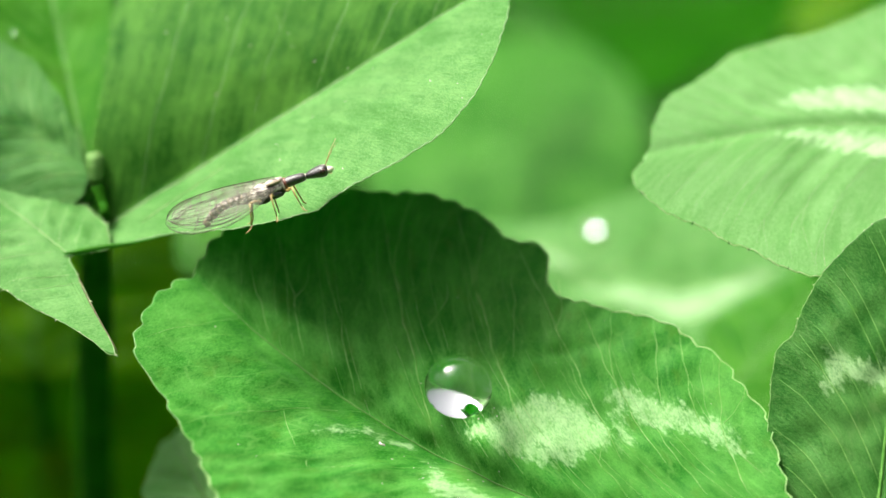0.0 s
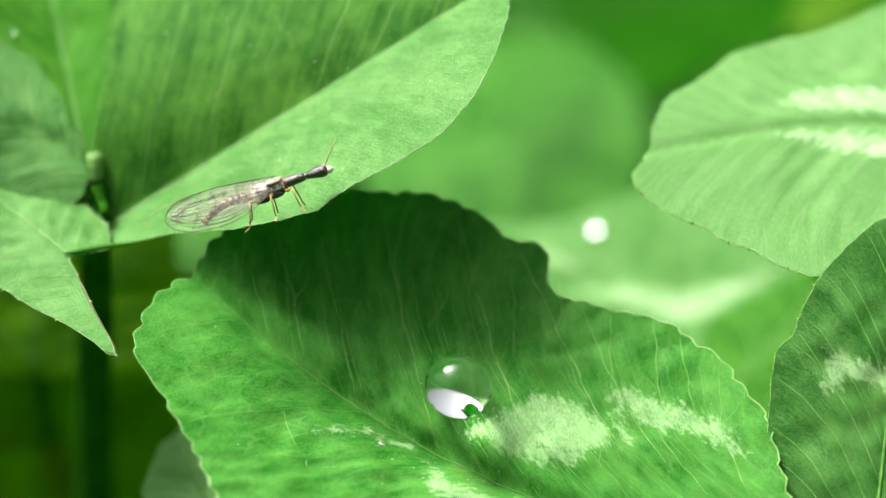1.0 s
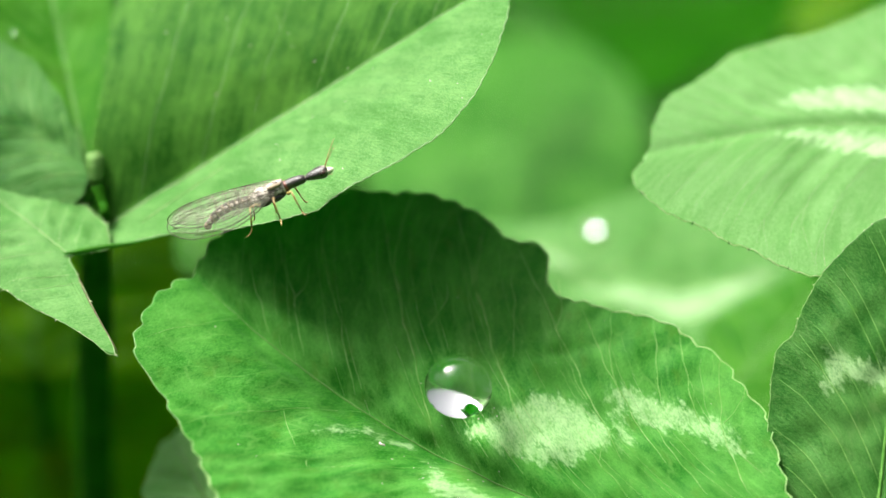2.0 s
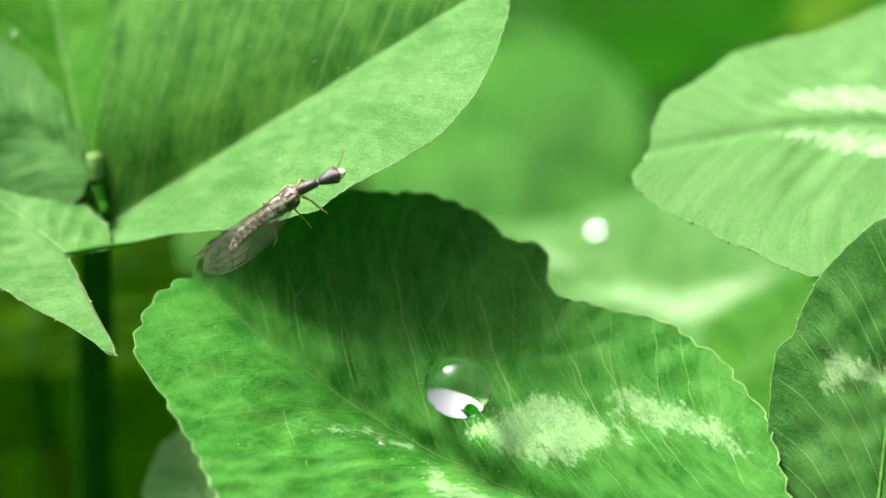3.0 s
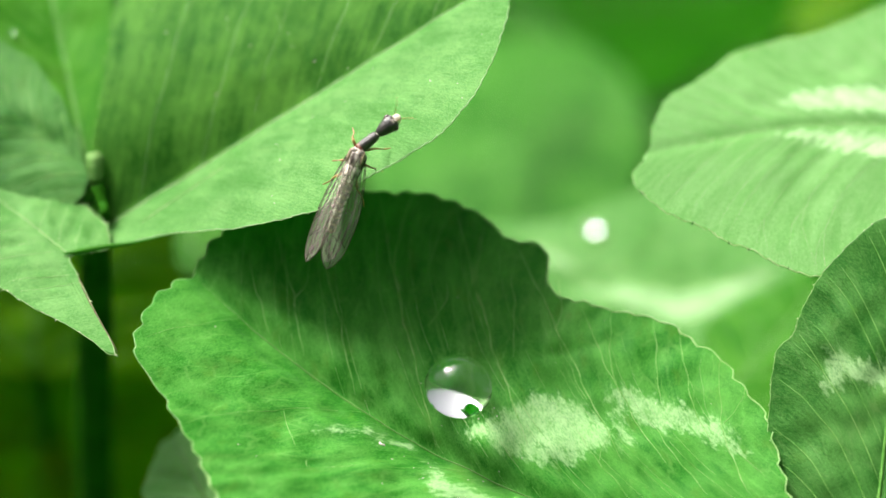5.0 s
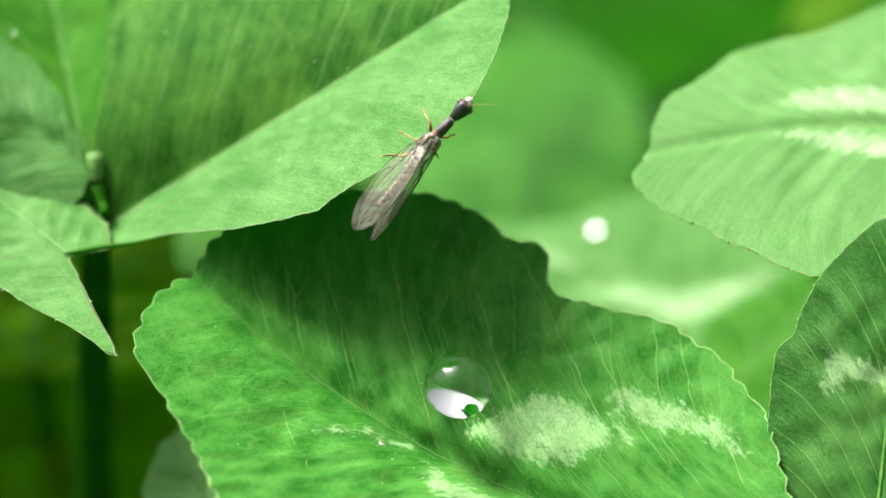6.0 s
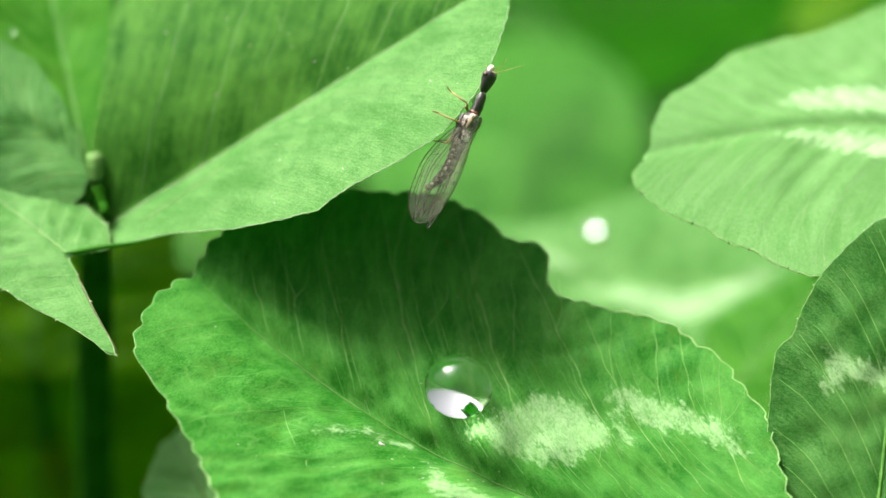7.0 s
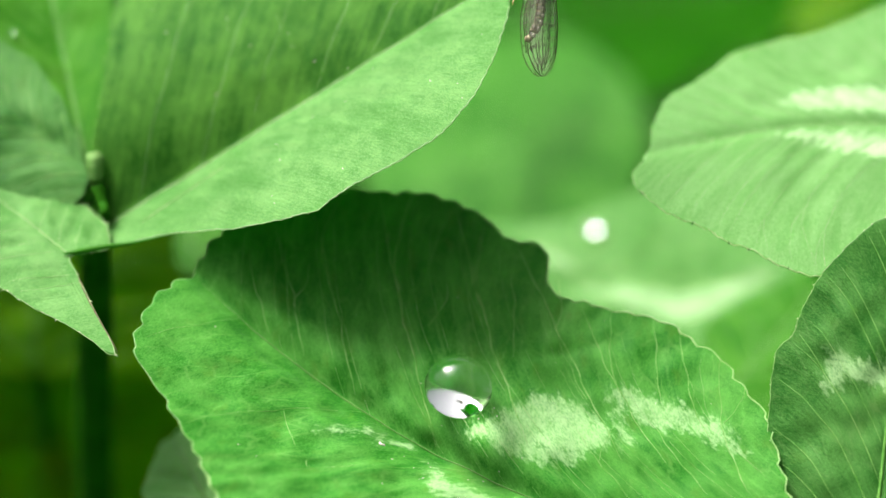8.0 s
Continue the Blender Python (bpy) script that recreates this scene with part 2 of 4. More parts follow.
def tube_mesh(points, radii, sides=8, flat=(1.0, 1.0), up=(0, 0, 1)):
    """A rounded, tapering tube along points (mm) with capped ends; flat scales it sideways and upwards."""
    pts = [Vector(p) for p in points]
    verts, faces = [], []
    for i, p in enumerate(pts):
        d = (pts[min(i + 1, len(pts) - 1)] - pts[max(i - 1, 0)]).normalized()
        side = Vector(up).cross(d)
        if side.length < 1e-4:
            side = Vector((0, 1, 0)).cross(d)
        side.normalize()
        top = d.cross(side)
        for k in range(sides):
            a = 2 * math.pi * k / sides
            verts.append((p + (side * math.cos(a) * flat[0] + top * math.sin(a) * flat[1]) * radii[i]) * MM)
    n = len(pts)
    for i in range(n - 1):
        for k in range(sides):
            a, b = i * sides + k, i * sides + (k + 1) % sides
            faces.append((a, b, b + sides, a + sides))
    faces.append(tuple(range(sides - 1, -1, -1)))
    faces.append(tuple(range((n - 1) * sides, n * sides)))
    return verts, faces


def merged(*pieces):
    verts, faces = [], []
    for v, f in pieces:
        k = len(verts)
        verts += v
        faces += [tuple(i + k for i in q) for q in f]
    return verts, faces


def ball(centre, radii, n=14, m=9):
    """A smooth egg (mm)."""
    pts = [(centre[0] - radii[0] * math.cos(math.pi * i / m), centre[1], centre[2]) for i in range(m + 1)]
    verts, faces = [], []
    for i, p in enumerate(pts):
        s = max(math.sin(math.pi * i / m), 0.02)
        for k in range(n):
            a = 2 * math.pi * k / n
            verts.append(Vector((p[0], p[1] + radii[1] * s * math.cos(a), p[2] + radii[2] * s * math.sin(a))) * MM)
    for i in range(m):
        for k in range(n):
            a, b = i * n + k, i * n + (k + 1) % n
            faces.append((a, b, b + n, a + n))
    faces.append(tuple(range(n - 1, -1, -1)))
    faces.append(tuple(range(m * n, m * n + n)))
    return verts, faces


# ---- clover leaflets ----
def around(radii, a):
    """Outline radius at the angle a: a smooth closed curve through even steps."""
    r = np.asarray(radii, float)
    n = len(r)
    q = (a / (2 * np.pi) * n) % n
    i = np.floor(q).astype(int)
    t = q - i
    p0, p1, p2, p3 = r[(i - 1) % n], r[i % n], r[(i + 1) % n], r[(i + 2) % n]
    m1, m2 = (p2 - p0) * 0.4, (p3 - p1) * 0.4
    return (2 * t**3 - 3 * t**2 + 1) * p1 + (t**3 - 2 * t**2 + t) * m1 + (-2 * t**3 + 3 * t**2) * p2 + (t**3 - t**2) * m2


def lumps(x, y, seed):
    """Soft unevenness of a leaf: many small waves of random heading, 2 to 8 mm long."""
    rng = random.Random(seed)
    h = 0.0
    for i in range(16):
        length, a, ph = 2.0 * 4.0 ** (i / 15), rng.uniform(0, math.pi), rng.uniform(0, 6.3)
        k = 2 * math.pi / length
        h = h + 0.11 * length**0.9 * np.sin(k * (x * math.cos(a) + y * math.sin(a)) + ph + 0.8 * np.sin(0.5 * k * (y * math.cos(a) - x * math.sin(a)) + ph))
    return h


class Leaflet:
    """One clover leaflet. Local millimetres: x along the midrib to the tip, y across, z out of the upper face."""

    def __init__(self, at, along, facing, radii, fold=(0.0, 0.0), bow=0.0, bend=0.0, cup=0.0, curl=0.0, roll=0.0, soft=0.35, lean=1.1, taper=0.0, spacing=1.45,
                 quilt=(0.05, 0.05), wave=0.0, waves=7, teeth=0.012, scallop=0.008, mark=None, dents=(), pucker=0.0, lobes=0, groove=0.1, valley=0.45, seed=1, rings=44, spokes=288, thick=0.16, rough=0.05):
        x, n = Vector(along).normalized(), Vector(facing).normalized()
        y = n.cross(x).normalized()
        n = x.cross(y)
        self.m = Matrix.Translation(Vector(at) * MM) @ Matrix((x, y, n)).transposed().to_4x4()
        self.radii, self.fold, self.bow, self.bend, self.cup, self.lean, self.spacing = radii, fold, bow, bend, cup, lean, spacing
        self.quilt, self.wave, self.waves, self.teeth, self.mark, self.seed = quilt, wave, waves, teeth, mark, seed
        self.rings, self.spokes, self.thick, self.rough = rings, spokes, thick, rough
        self.curl, self.roll, self.soft, self.taper = curl, roll, soft, taper
        self.scallop, self.dents, self.pucker, self.lobes, self.groove, self.valley = scallop, dents, pucker, lobes, groove, valley
        self.rng = random.Random(seed)
        self.reach = 0.5 * max(radii)

    def phase(self, x, y):
        """Position along the midrib where the side vein through (x, y) springs."""
        a = np.abs(y - self.bow * x * x)
        p = x
        for _ in range(4):
            lean = self.slant(p)
            p = 0.5 * p + 0.5 * (x - lean * a + (lean - 0.15) / (2.6 * self.reach) * a * a)
        return p

    def slant(self, p):
        """Forward run of a side vein per millimetre outwards: shallow by the base, steep by the tip."""
        return np.clip(self.lean - self.taper * (p + self.reach), 0.35, 3.0)

    def height(self, x, y):
        yb = y - self.bow * x * x
        a = np.sqrt(yb * yb + self.soft**2) - self.soft
        if self.curl:
            a = self.curl * (1 - np.exp(-a / self.curl)) * np.clip(1 - self.roll * x, 0.4, 1.8)
        h = np.where(yb > 0, self.fold[0], self.fold[1]) * a + self.bend * x * x + self.cup * yb * yb
        r = np.hypot(x, y) / around(self.radii, np.arctan2(y, x))
        soft = np.clip(np.abs(yb) / 2.0, 0, 1) * np.clip(1.6 - 1.6 * r, 0, 1) ** 0.5
        h = h - np.where(yb > 0, self.quilt[0], self.quilt[1]) * np.cos(2 * np.pi * self.phase(x, y) / self.spacing) * soft
        s = self.seed
        inner = np.clip(1.5 - 1.5 * r, 0, 1)
        h = h + self.rough * (0.25 + 0.75 * inner) * lumps(x, y, s)
        ang = np.arctan2(y, x)
        h = h + self.wave * np.clip(r, 0, 1) ** 4 * np.sin(self.waves * ang + s)
        # ribs that run out into the margin on one half of the blade
        rib = np.clip((r - 0.3) / 0.6, 0, 1) * np.clip(yb / 5.0, 0, 1)
        h = h + self.pucker * (0.55 + 0.45 * np.sin(0.9 * x + 1.7 * np.sin(0.7 * y + s))) * rib * np.sin(2 * np.pi * (ang * self.lobes / (2 * np.pi) + 0.35 * np.sin(5 * ang + s) + 0.5 * (r - 1)))
        # single hollows and creases: place, heading, length, width, depth
        for dx, dy, turn, length, width, depth in self.dents:
            c, q = math.cos(radians(turn)), math.sin(radians(turn))
            u, v = (x - dx) * c + (y - dy) * q, (y - dy) * c - (x - dx) * q
            h = h - depth * np.exp(-((u / length) ** 2) - (v / width) ** 2)
        return h - self.groove * np.exp(-((yb / self.valley) ** 2))

    def edge(self, a):
        r = around(self.radii, a)
        k = 2 * np.pi * np.mean(self.radii) / 0.95
        saw = (a / (2 * np.pi) * round(k)) % 1.0
        scallop = np.abs(np.sin(a * (self.lobes or round(k / 3.0)) / 2.0 + self.seed))
        return r * (1 + self.teeth * (saw**2 - 0.4) + self.scallop * (scallop - 0.6))

    def blade(self, name, material, parent, label="", other=None):
        a = np.linspace(0, 2 * np.pi, self.spokes, endpoint=False)
        f = np.linspace(0, 1, self.rings + 1)[1:] ** 0.8
        R = self.edge(a)
        x, y = np.outer(f, R * np.cos(a)).ravel(), np.outer(f, R * np.sin(a)).ravel()
        x, y = np.append(x, 0.0), np.append(y, 0.0)
        z = self.height(x, y)
        n, k = self.spokes, len(x)
        rim = np.append(np.repeat(f, n), 0.0)
        low = z - self.thick * (1 - 0.85 * rim**14)
        verts = np.concatenate([np.stack([x, y, z], 1), np.stack([x, y, low], 1)]) * MM
        faces = []
        for j in range(self.rings - 1):
            for i in range(n):
                p, q = j * n + i, j * n + (i + 1) % n
                faces.append((p, p + n, q + n, q))
                faces.append((k + p, k + q, k + q + n, k + p + n))
        last = (self.rings - 1) * n
        for i in range(n):
            q = (i + 1) % n
            faces.append((k - 1, i, q))
            faces.append((2 * k - 1, k + q, k + i))
            faces.append((last + i, k + last + i, k + last + q, last + q))
        me = mesh_of(name, verts.tolist(), faces, material)
        co = np.stack([x, y - self.bow * x * x, self.phase(x, y)], 1)
        me.attributes.new("leafco", "FLOAT_VECTOR", "POINT").data.foreach_set("vector", np.concatenate([co, co]).astype(np.float32).ravel())
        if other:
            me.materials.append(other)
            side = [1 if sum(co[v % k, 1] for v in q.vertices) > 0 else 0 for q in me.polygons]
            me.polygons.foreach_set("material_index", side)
        if self.mark:
            d = np.full(len(x), -3.0)
            for stroke in self.mark:
                for (ax, ay, aw), (bx, by, bw) in zip(stroke, stroke[1:]):
                    q = np.clip(((x - ax) * (bx - ax) + (co[:, 1] - ay) * (by - ay)) / ((bx - ax) ** 2 + (by - ay) ** 2), 0, 1)
                    away = np.hypot(x - ax - q * (bx - ax), co[:, 1] - ay - q * (by - ay))
                    d = np.maximum(d, np.minimum(1.1, aw + q * (bw - aw) - away))
        else:
            d = np.full(len(x), -3.0)
        me.attributes.new("mark", "FLOAT", "POINT").data.foreach_set("value", np.concatenate([d, d]).astype(np.float32))
        return part(name, me, parent, label, self.m)

    def rim(self, parent, width=0.045, material=None, start=0.0, end=2 * np.pi):
        """The thin pale cord of the margin, from one angle to another."""
        a = np.linspace(start, end, 420)
        r = self.edge(a) * 0.999
        me = mesh_of("margin", *self.thread(r * np.cos(a), r * np.sin(a), width, width, 0.3), material or RIM)
        part("margin", me, parent, "thin pale leaf margin")

    def dust(self, parent, count, material):
        """Fine grains of pollen lying on the blade."""
        pieces = []
        while len(pieces) < count:
            a, f = self.rng.uniform(0, 6.283), self.rng.uniform(0.1, 0.95)
            r = f * float(around(self.radii, np.array(a)))
            x, y = r * math.cos(a), r * math.sin(a)
            s = self.rng.uniform(0.018, 0.05)
            pieces.append(ball((x, y, float(self.height(np.array(x), np.array(y))) + 0.6 * s), (s, s * 0.8, s * 0.8), 6, 4))
        tagged(part("pollen", mesh_of("pollen", *merged(*pieces), material), parent), kind="stuff")

    def scar(self, parent, xs, ys, width, material, name="scar", label=""):
        """A thin raised line on the blade."""
        part(name, mesh_of(name, *self.thread(np.linspace(*xs, 14), np.linspace(*ys, 14) + 0.08 * np.sin(np.linspace(0, 5, 14)), width, width * 0.5), material), parent, label)

    def bristles(self, parent, count, size=0.22, material=None, thick=1.0):
        """Fine pale teeth along the margin, too small to pick apart."""
        pieces = []
        for i in range(count):
            a = np.array(2 * np.pi * (i + self.rng.uniform(-0.35, 0.35)) / count)
            r = self.edge(a)
            x, y = float(0.995 * r * np.cos(a)), float(0.995 * r * np.sin(a))
            z = float(self.height(np.array(x), np.array(y)))
            k = size * self.rng.uniform(0.35, 1.1)
            w = self.rng.uniform(-0.7, 0.7) + float(a)
            pieces.append(tube_mesh([(x, y, z - 0.04), (x + 0.5 * k * math.cos(w), y + 0.5 * k * math.sin(w), z), (x + k * math.cos(w), y + k * math.sin(w), z + 0.1 * k)], [0.035 * thick, 0.028 * thick, 0.006 * thick], 4))
        tagged(part("margin_teeth", mesh_of("margin_teeth", *merged(*pieces), material or TOOTH), parent), kind="stuff")

    def thread(self, xs, ys, w0, w1, proud=0.85):
        """A half-sunk vein along local points."""
        xs, ys = np.asarray(xs), np.asarray(ys)
        zs = self.height(xs, ys)
        u = np.linspace(0, 1, len(xs))
        w = (w0 + (w1 - w0) * u) * np.minimum(1.0, 0.25 + 6 * np.minimum(u, 1 - u))
        pts = [(float(a), float(b), float(c + (proud - 0.55) * ww)) for a, b, c, ww in zip(xs, ys, zs, w)]
        return tube_mesh(pts, [float(v) for v in w], 6)

    def vein(self, parent, start, end, sag=0.0, width=0.05, forks=()):
        """One side vein from start to end, bowed by sag; forks leave it at a share of its length for an end of their own, with a sag."""
        rng = self.rng

        def curve(a, b, bow, n=26):
            t = np.linspace(0, 1, n)
            dx, dy = b[0] - a[0], b[1] - a[1]
            long = math.hypot(dx, dy)
            w = rng.uniform(0, 6)
            off = 4 * bow * t * (1 - t) + np.sin(np.pi * t) * (0.09 * np.sin(t * long * 1.4 + w) + 0.05 * np.sin(t * long * 3.3 + 2 * w))
            return a[0] + dx * t - dy / long * off, a[1] + dy * t + dx / long * off

        xs, ys = curve(start, end, sag)
        pieces = [self.thread(xs, ys, width, width * 0.55, 0.35)]
        for share, tip, bow in forks:
            k = int(share * 25)
            fx, fy = curve((xs[k], ys[k]), tip, bow)
            pieces.append(self.thread(fx, fy, width * 0.75, width * 0.4, 0.35))
        part("vein", mesh_of("vein", *merged(*pieces), VEIN), parent)

    def veins(self, parent, width=0.05, every=1, midrib=True, fork=0.75, sides=(1, -1), faint=1.0, cord=None, rib=2.6):
        """Midrib and side veins as fine cords in the upper face, forking towards the margin."""
        xt = 0.97 * float(around(self.radii, np.array(0.0)))
        xb = -0.97 * float(around(self.radii, np.array(np.pi)))
        if midrib:
            xs = np.linspace(xb, xt, 60)
            xs = xs[np.hypot(xs, self.bow * xs**2) < 0.985 * around(self.radii, np.arctan2(self.bow * xs**2, xs))]
            me = mesh_of("midrib", *self.thread(xs, self.bow * xs**2, width * rib, width * 1.0), cord or MIDRIB)
            part("midrib", me, parent)
        rng = self.rng
        p = xb - 3.2 * self.reach
        while p < xt - 0.5:
            for side in sides:
                q = p + rng.uniform(-0.42, 0.42) * self.spacing
                runs = [(q, 0.0, 0.0, 2.0)]
                if rng.random() < fork:
                    runs.append((q, rng.uniform(0.35, 0.7), rng.choice((-1, 1)) * rng.uniform(0.35, 0.6) * self.spacing, 2.0))
                if rng.random() < fork * 0.5:
                    runs.append((q, rng.uniform(0.55, 0.85), rng.choice((-1, 1)) * rng.uniform(0.25, 0.5) * self.spacing, 2.0))
                fine = width * (faint if side > 0 else 1.0) * rng.uniform(0.55, 1.1)
                pieces = []
                w1, w2 = rng.uniform(0, 6), rng.uniform(0.04, 0.1)
                for base, start, drift, _ in runs:
                    t = np.linspace(start, 1.0, 40) * 2.0 * self.reach
                    bent = base + drift * np.clip((t / (2 * self.reach) - start) / 0.25, 0, 1) + w2 * np.sin(t * 1.3 + w1) + 0.5 * w2 * np.sin(t * 3.1 + w1)
                    lean = self.slant(np.array(base))
                    xs = bent + lean * t - (lean - 0.15) / (2.6 * self.reach) * t * t
                    ys = side * t + self.bow * xs**2
                    keep = np.hypot(xs, ys) < 0.975 * around(self.radii, np.arctan2(ys, xs))
                    if not keep.any():
                        continue
                    i0 = int(np.argmax(keep))
                    if start > 0 and i0 > 0:
                        continue
                    i1 = i0 + int(np.argmin(keep[i0:])) if not keep[i0:].all() else len(keep)
                    if i1 - i0 > 5:
                        pieces.append(self.thread(xs[i0:i1], ys[i0:i1], fine * (1.0 if start == 0 else 0.7), fine * 0.4))
                if pieces:
                    part("vein", mesh_of("vein", *merged(*pieces), cord or VEIN), parent)
            p += self.spacing * every


def stalk(parent, points, radii, name="petiole", material=None, label=""):
    """A smooth stalk through a few points (mm, world)."""
    pts, rad = [], []
    P = [Vector(p) for p in points]
    for i in range(len(P) - 1):
        a, b, c, d = P[max(i - 1, 0)], P[i], P[i + 1], P[min(i + 2, len(P) - 1)]
        for k in range(8):
            t = k / 8
            pts.append(0.5 * (2 * b + (c - a) * t + (2 * a - 5 * b + 4 * c - d) * t * t + (3 * b - a - 3 * c + d) * t**3))
            rad.append(radii[i] + (radii[i + 1] - radii[i]) * t)
    pts.append(P[-1])
    rad.append(radii[-1])
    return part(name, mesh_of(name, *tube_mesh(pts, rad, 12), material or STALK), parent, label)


def thing(name, label, category, group="", kind=""):
    return tagged(new(name), label, category, group, kind)


# ---- ground ----
def ground():
    n = 60
    verts, faces = [], []
    ring = [0.0] + [0.02 * 1.26**i for i in range(n)]
    for i, r in enumerate(ring):
        for k in range(48):
            a = 2 * math.pi * k / 48
            x, y = r * math.cos(a), r * math.sin(a)
            z = 0.006 * noise.noise((x * 25, y * 25, 0.3)) * (1 if r < 2 else 2 / r)
            verts.append((x, y, z - 0.004))
    for i in range(n):
        for k in range(48):
            a, b = i * 48 + k, i * 48 + (k + 1) % 48
            faces.append((a, a + 48, b + 48, b))
    ob = new("ground", mesh_of("ground", verts, faces, SOIL))
    tagged(ob, "dark damp meadow soil under the clover", "ground", kind="structure")


ground()


def bounce_bank():
    """An unseen, uneven green bank added behind and beside the viewer, 0.5 m away: it blocks low sky and bounces green
    light.
    """
    rng = random.Random(12)
    verts, faces = [], []
    n, rows = 120, 8
    for i in range(n + 1):
        a = radians(-205 + 230 * i / n)
        top = 0.40 + 0.09 * noise.noise((i * 0.31, 2.0, 0.0)) + rng.uniform(-0.03, 0.03)
        top *= 0.35 + 0.65 * min(1.0, 5 * min(i, n - i) / n)
        for j in range(rows + 1):
            h = j / rows
            r = 0.52 + 0.10 * h * h + 0.05 * noise.noise((i * 0.6, j * 0.9, 5.0)) + rng.uniform(-0.012, 0.012)
            verts.append((r * math.cos(a), r * math.sin(a), -0.01 + top * h))
    for i in range(n):
        for j in range(rows):
            p = i * (rows + 1) + j
            faces.append((p, p + rows + 1, p + rows + 2, p + 1))
    ob = new("backdrop", mesh_of("backdrop", verts, faces, BANK_GREEN, smooth=False))
    thick = ob.modifiers.new("depth", "SOLIDIFY")
    thick.thickness, thick.offset = 0.05, -1.0
    tagged(ob, "unseen uneven green bank, added to block low sky and bounce green light", "backdrop", kind="structure")


bounce_bank()

# ---- the folded clover leaf on which the insect walks ----
def upper_leaf():
    leaf = thing("clover_leaf", "light green folded clover leaf with three downy toothed leaflets", "clover leaf", "large clover leaves")
    a = Leaflet(**dict(at=(-8.2, 7.9, 125.7), along=(0.848, 0.306, 0.434), facing=(-0.432, -0.078, 0.899), radii=[14.9, 17.6, 18.5, 18.9, 19.4, 18.9, 18.5, 18.3, 18.2, 18.2, 18.3, 18.5, 18.8, 19.2, 19.7, 20.1, 19.7, 19.3, 19.0, 18.8, 19.3, 19.9, 20.6, 21.3, 22.0, 22.1, 22.3, 20.3, 18.8, 17.7, 16.8, 16.1, 15.5, 15.0, 14.8, 14.2, 13.8, 13.5, 13.3, 13.2, 13.2, 13.3, 13.4, 13.7, 14.1, 14.5, 14.8, 15.2, 17.8, 17.1, 15.7, 14.4, 13.3, 12.5, 11.9, 11.5, 11.1, 10.8, 10.6, 10.4, 10.2, 10.0, 9.9, 9.8, 9.8, 9.7, 9.7, 9.8, 9.8, 9.5, 9.3, 9.2, 9.2, 9.3, 9.4, 9.6, 9.8, 10.1, 10.3, 10.6, 11.0, 11.3, 11.5, 11.6, 11.9, 12.1, 12.2, 12.4, 12.6, 12.8, 13.0, 13.2, 13.5, 13.8, 14.1, 14.4], fold=(0.8, 0.00), bow=0.0000, bend=0.0000, cup=0.0000, curl=4.6, roll=0.055, soft=0.60), seed=3, rings=70, spokes=420, quilt=(0.018, 0.015), teeth=0.008, scallop=0.004, lean=1.3, spacing=2.2, rough=0.03)

    # The half at y > 0 gets the darker green that paints in its shade.
    b1 = a.blade("leaflet", LIGHT, leaf, "light downy leaflet folded along its midrib", FLANK_SHADE)
    # Thick whitish midrib cord: the highlight along the fold is put into its colour.
    a.veins(b1, 0.016, fork=0.4, sides=(1,), cord=CREASE, rib=4.0, every=2)
    a.dust(b1, 30, BONE_SPECK)
    a.rim(b1, 0.03, CREASE, np.pi, 2 * np.pi)
    a.scar(b1, (-13.4, -6.8), (-1.74, -1.23), 0.05, RIM, "side_vein", "pale side vein")
    a.bristles(b1, 90, 0.13)
    b = Leaflet(**dict(at=(-25.0, 16.2, 121.5), along=(-0.238, 0.941, 0.241), facing=(0.321, -0.158, 0.934), radii=[22.8, 24.2, 22.9, 22.4, 22.5, 20.5, 19.5, 19.0, 19.2, 18.5, 17.4, 16.9, 17.0, 14.8, 13.4, 12.6, 12.0, 11.8, 11.4, 7.7, 5.3, 4.1, 3.5, 3.1, 2.8, 2.7, 2.6, 2.7, 2.8, 3.0, 3.4, 4.1, 5.1, 7.1, 12.0, 17.4], fold=(0.00, 0.95), bow=0.0000, bend=0.0000, cup=0.0000, curl=0.0, soft=0.35), seed=5, rough=0.06, quilt=(0.06, 0.05), lean=1.7, spacing=1.5)
    b2 = b.blade("leaflet", SPRING, leaf, "upright leaflet with clear side veins")
    b.veins(b2, 0.04, fork=0.3)
    d = Leaflet(at=(-26.1, 8.6, 122.5), along=(-0.8, 0.5, 0.3), facing=(0.35, -0.45, 0.82), radii=[5.6, 4.9, 4.5, 4.7, 5.1, 5.5, 5.9, 6.3, 6.5, 5.9, 5.5, 5.2, 5.2, 5.5, 5.9, 6.1, 5.8, 5.2, 4.1, 3.4, 3.0, 2.7, 2.5, 2.4, 2.4, 2.5, 2.6, 2.8, 3.1, 3.4, 4.1, 5.1, 5.9, 7.1, 8.1, 6.6],
                cup=-0.03, seed=6, rough=0.05, quilt=(0.015, 0.015), lean=1.4, spacing=1.3)
    b4 = d.blade("leaflet", DUSKY, leaf, "deep green leaflet with pale side veins")
    d.veins(b4, 0.045, fork=0.2, midrib=False)
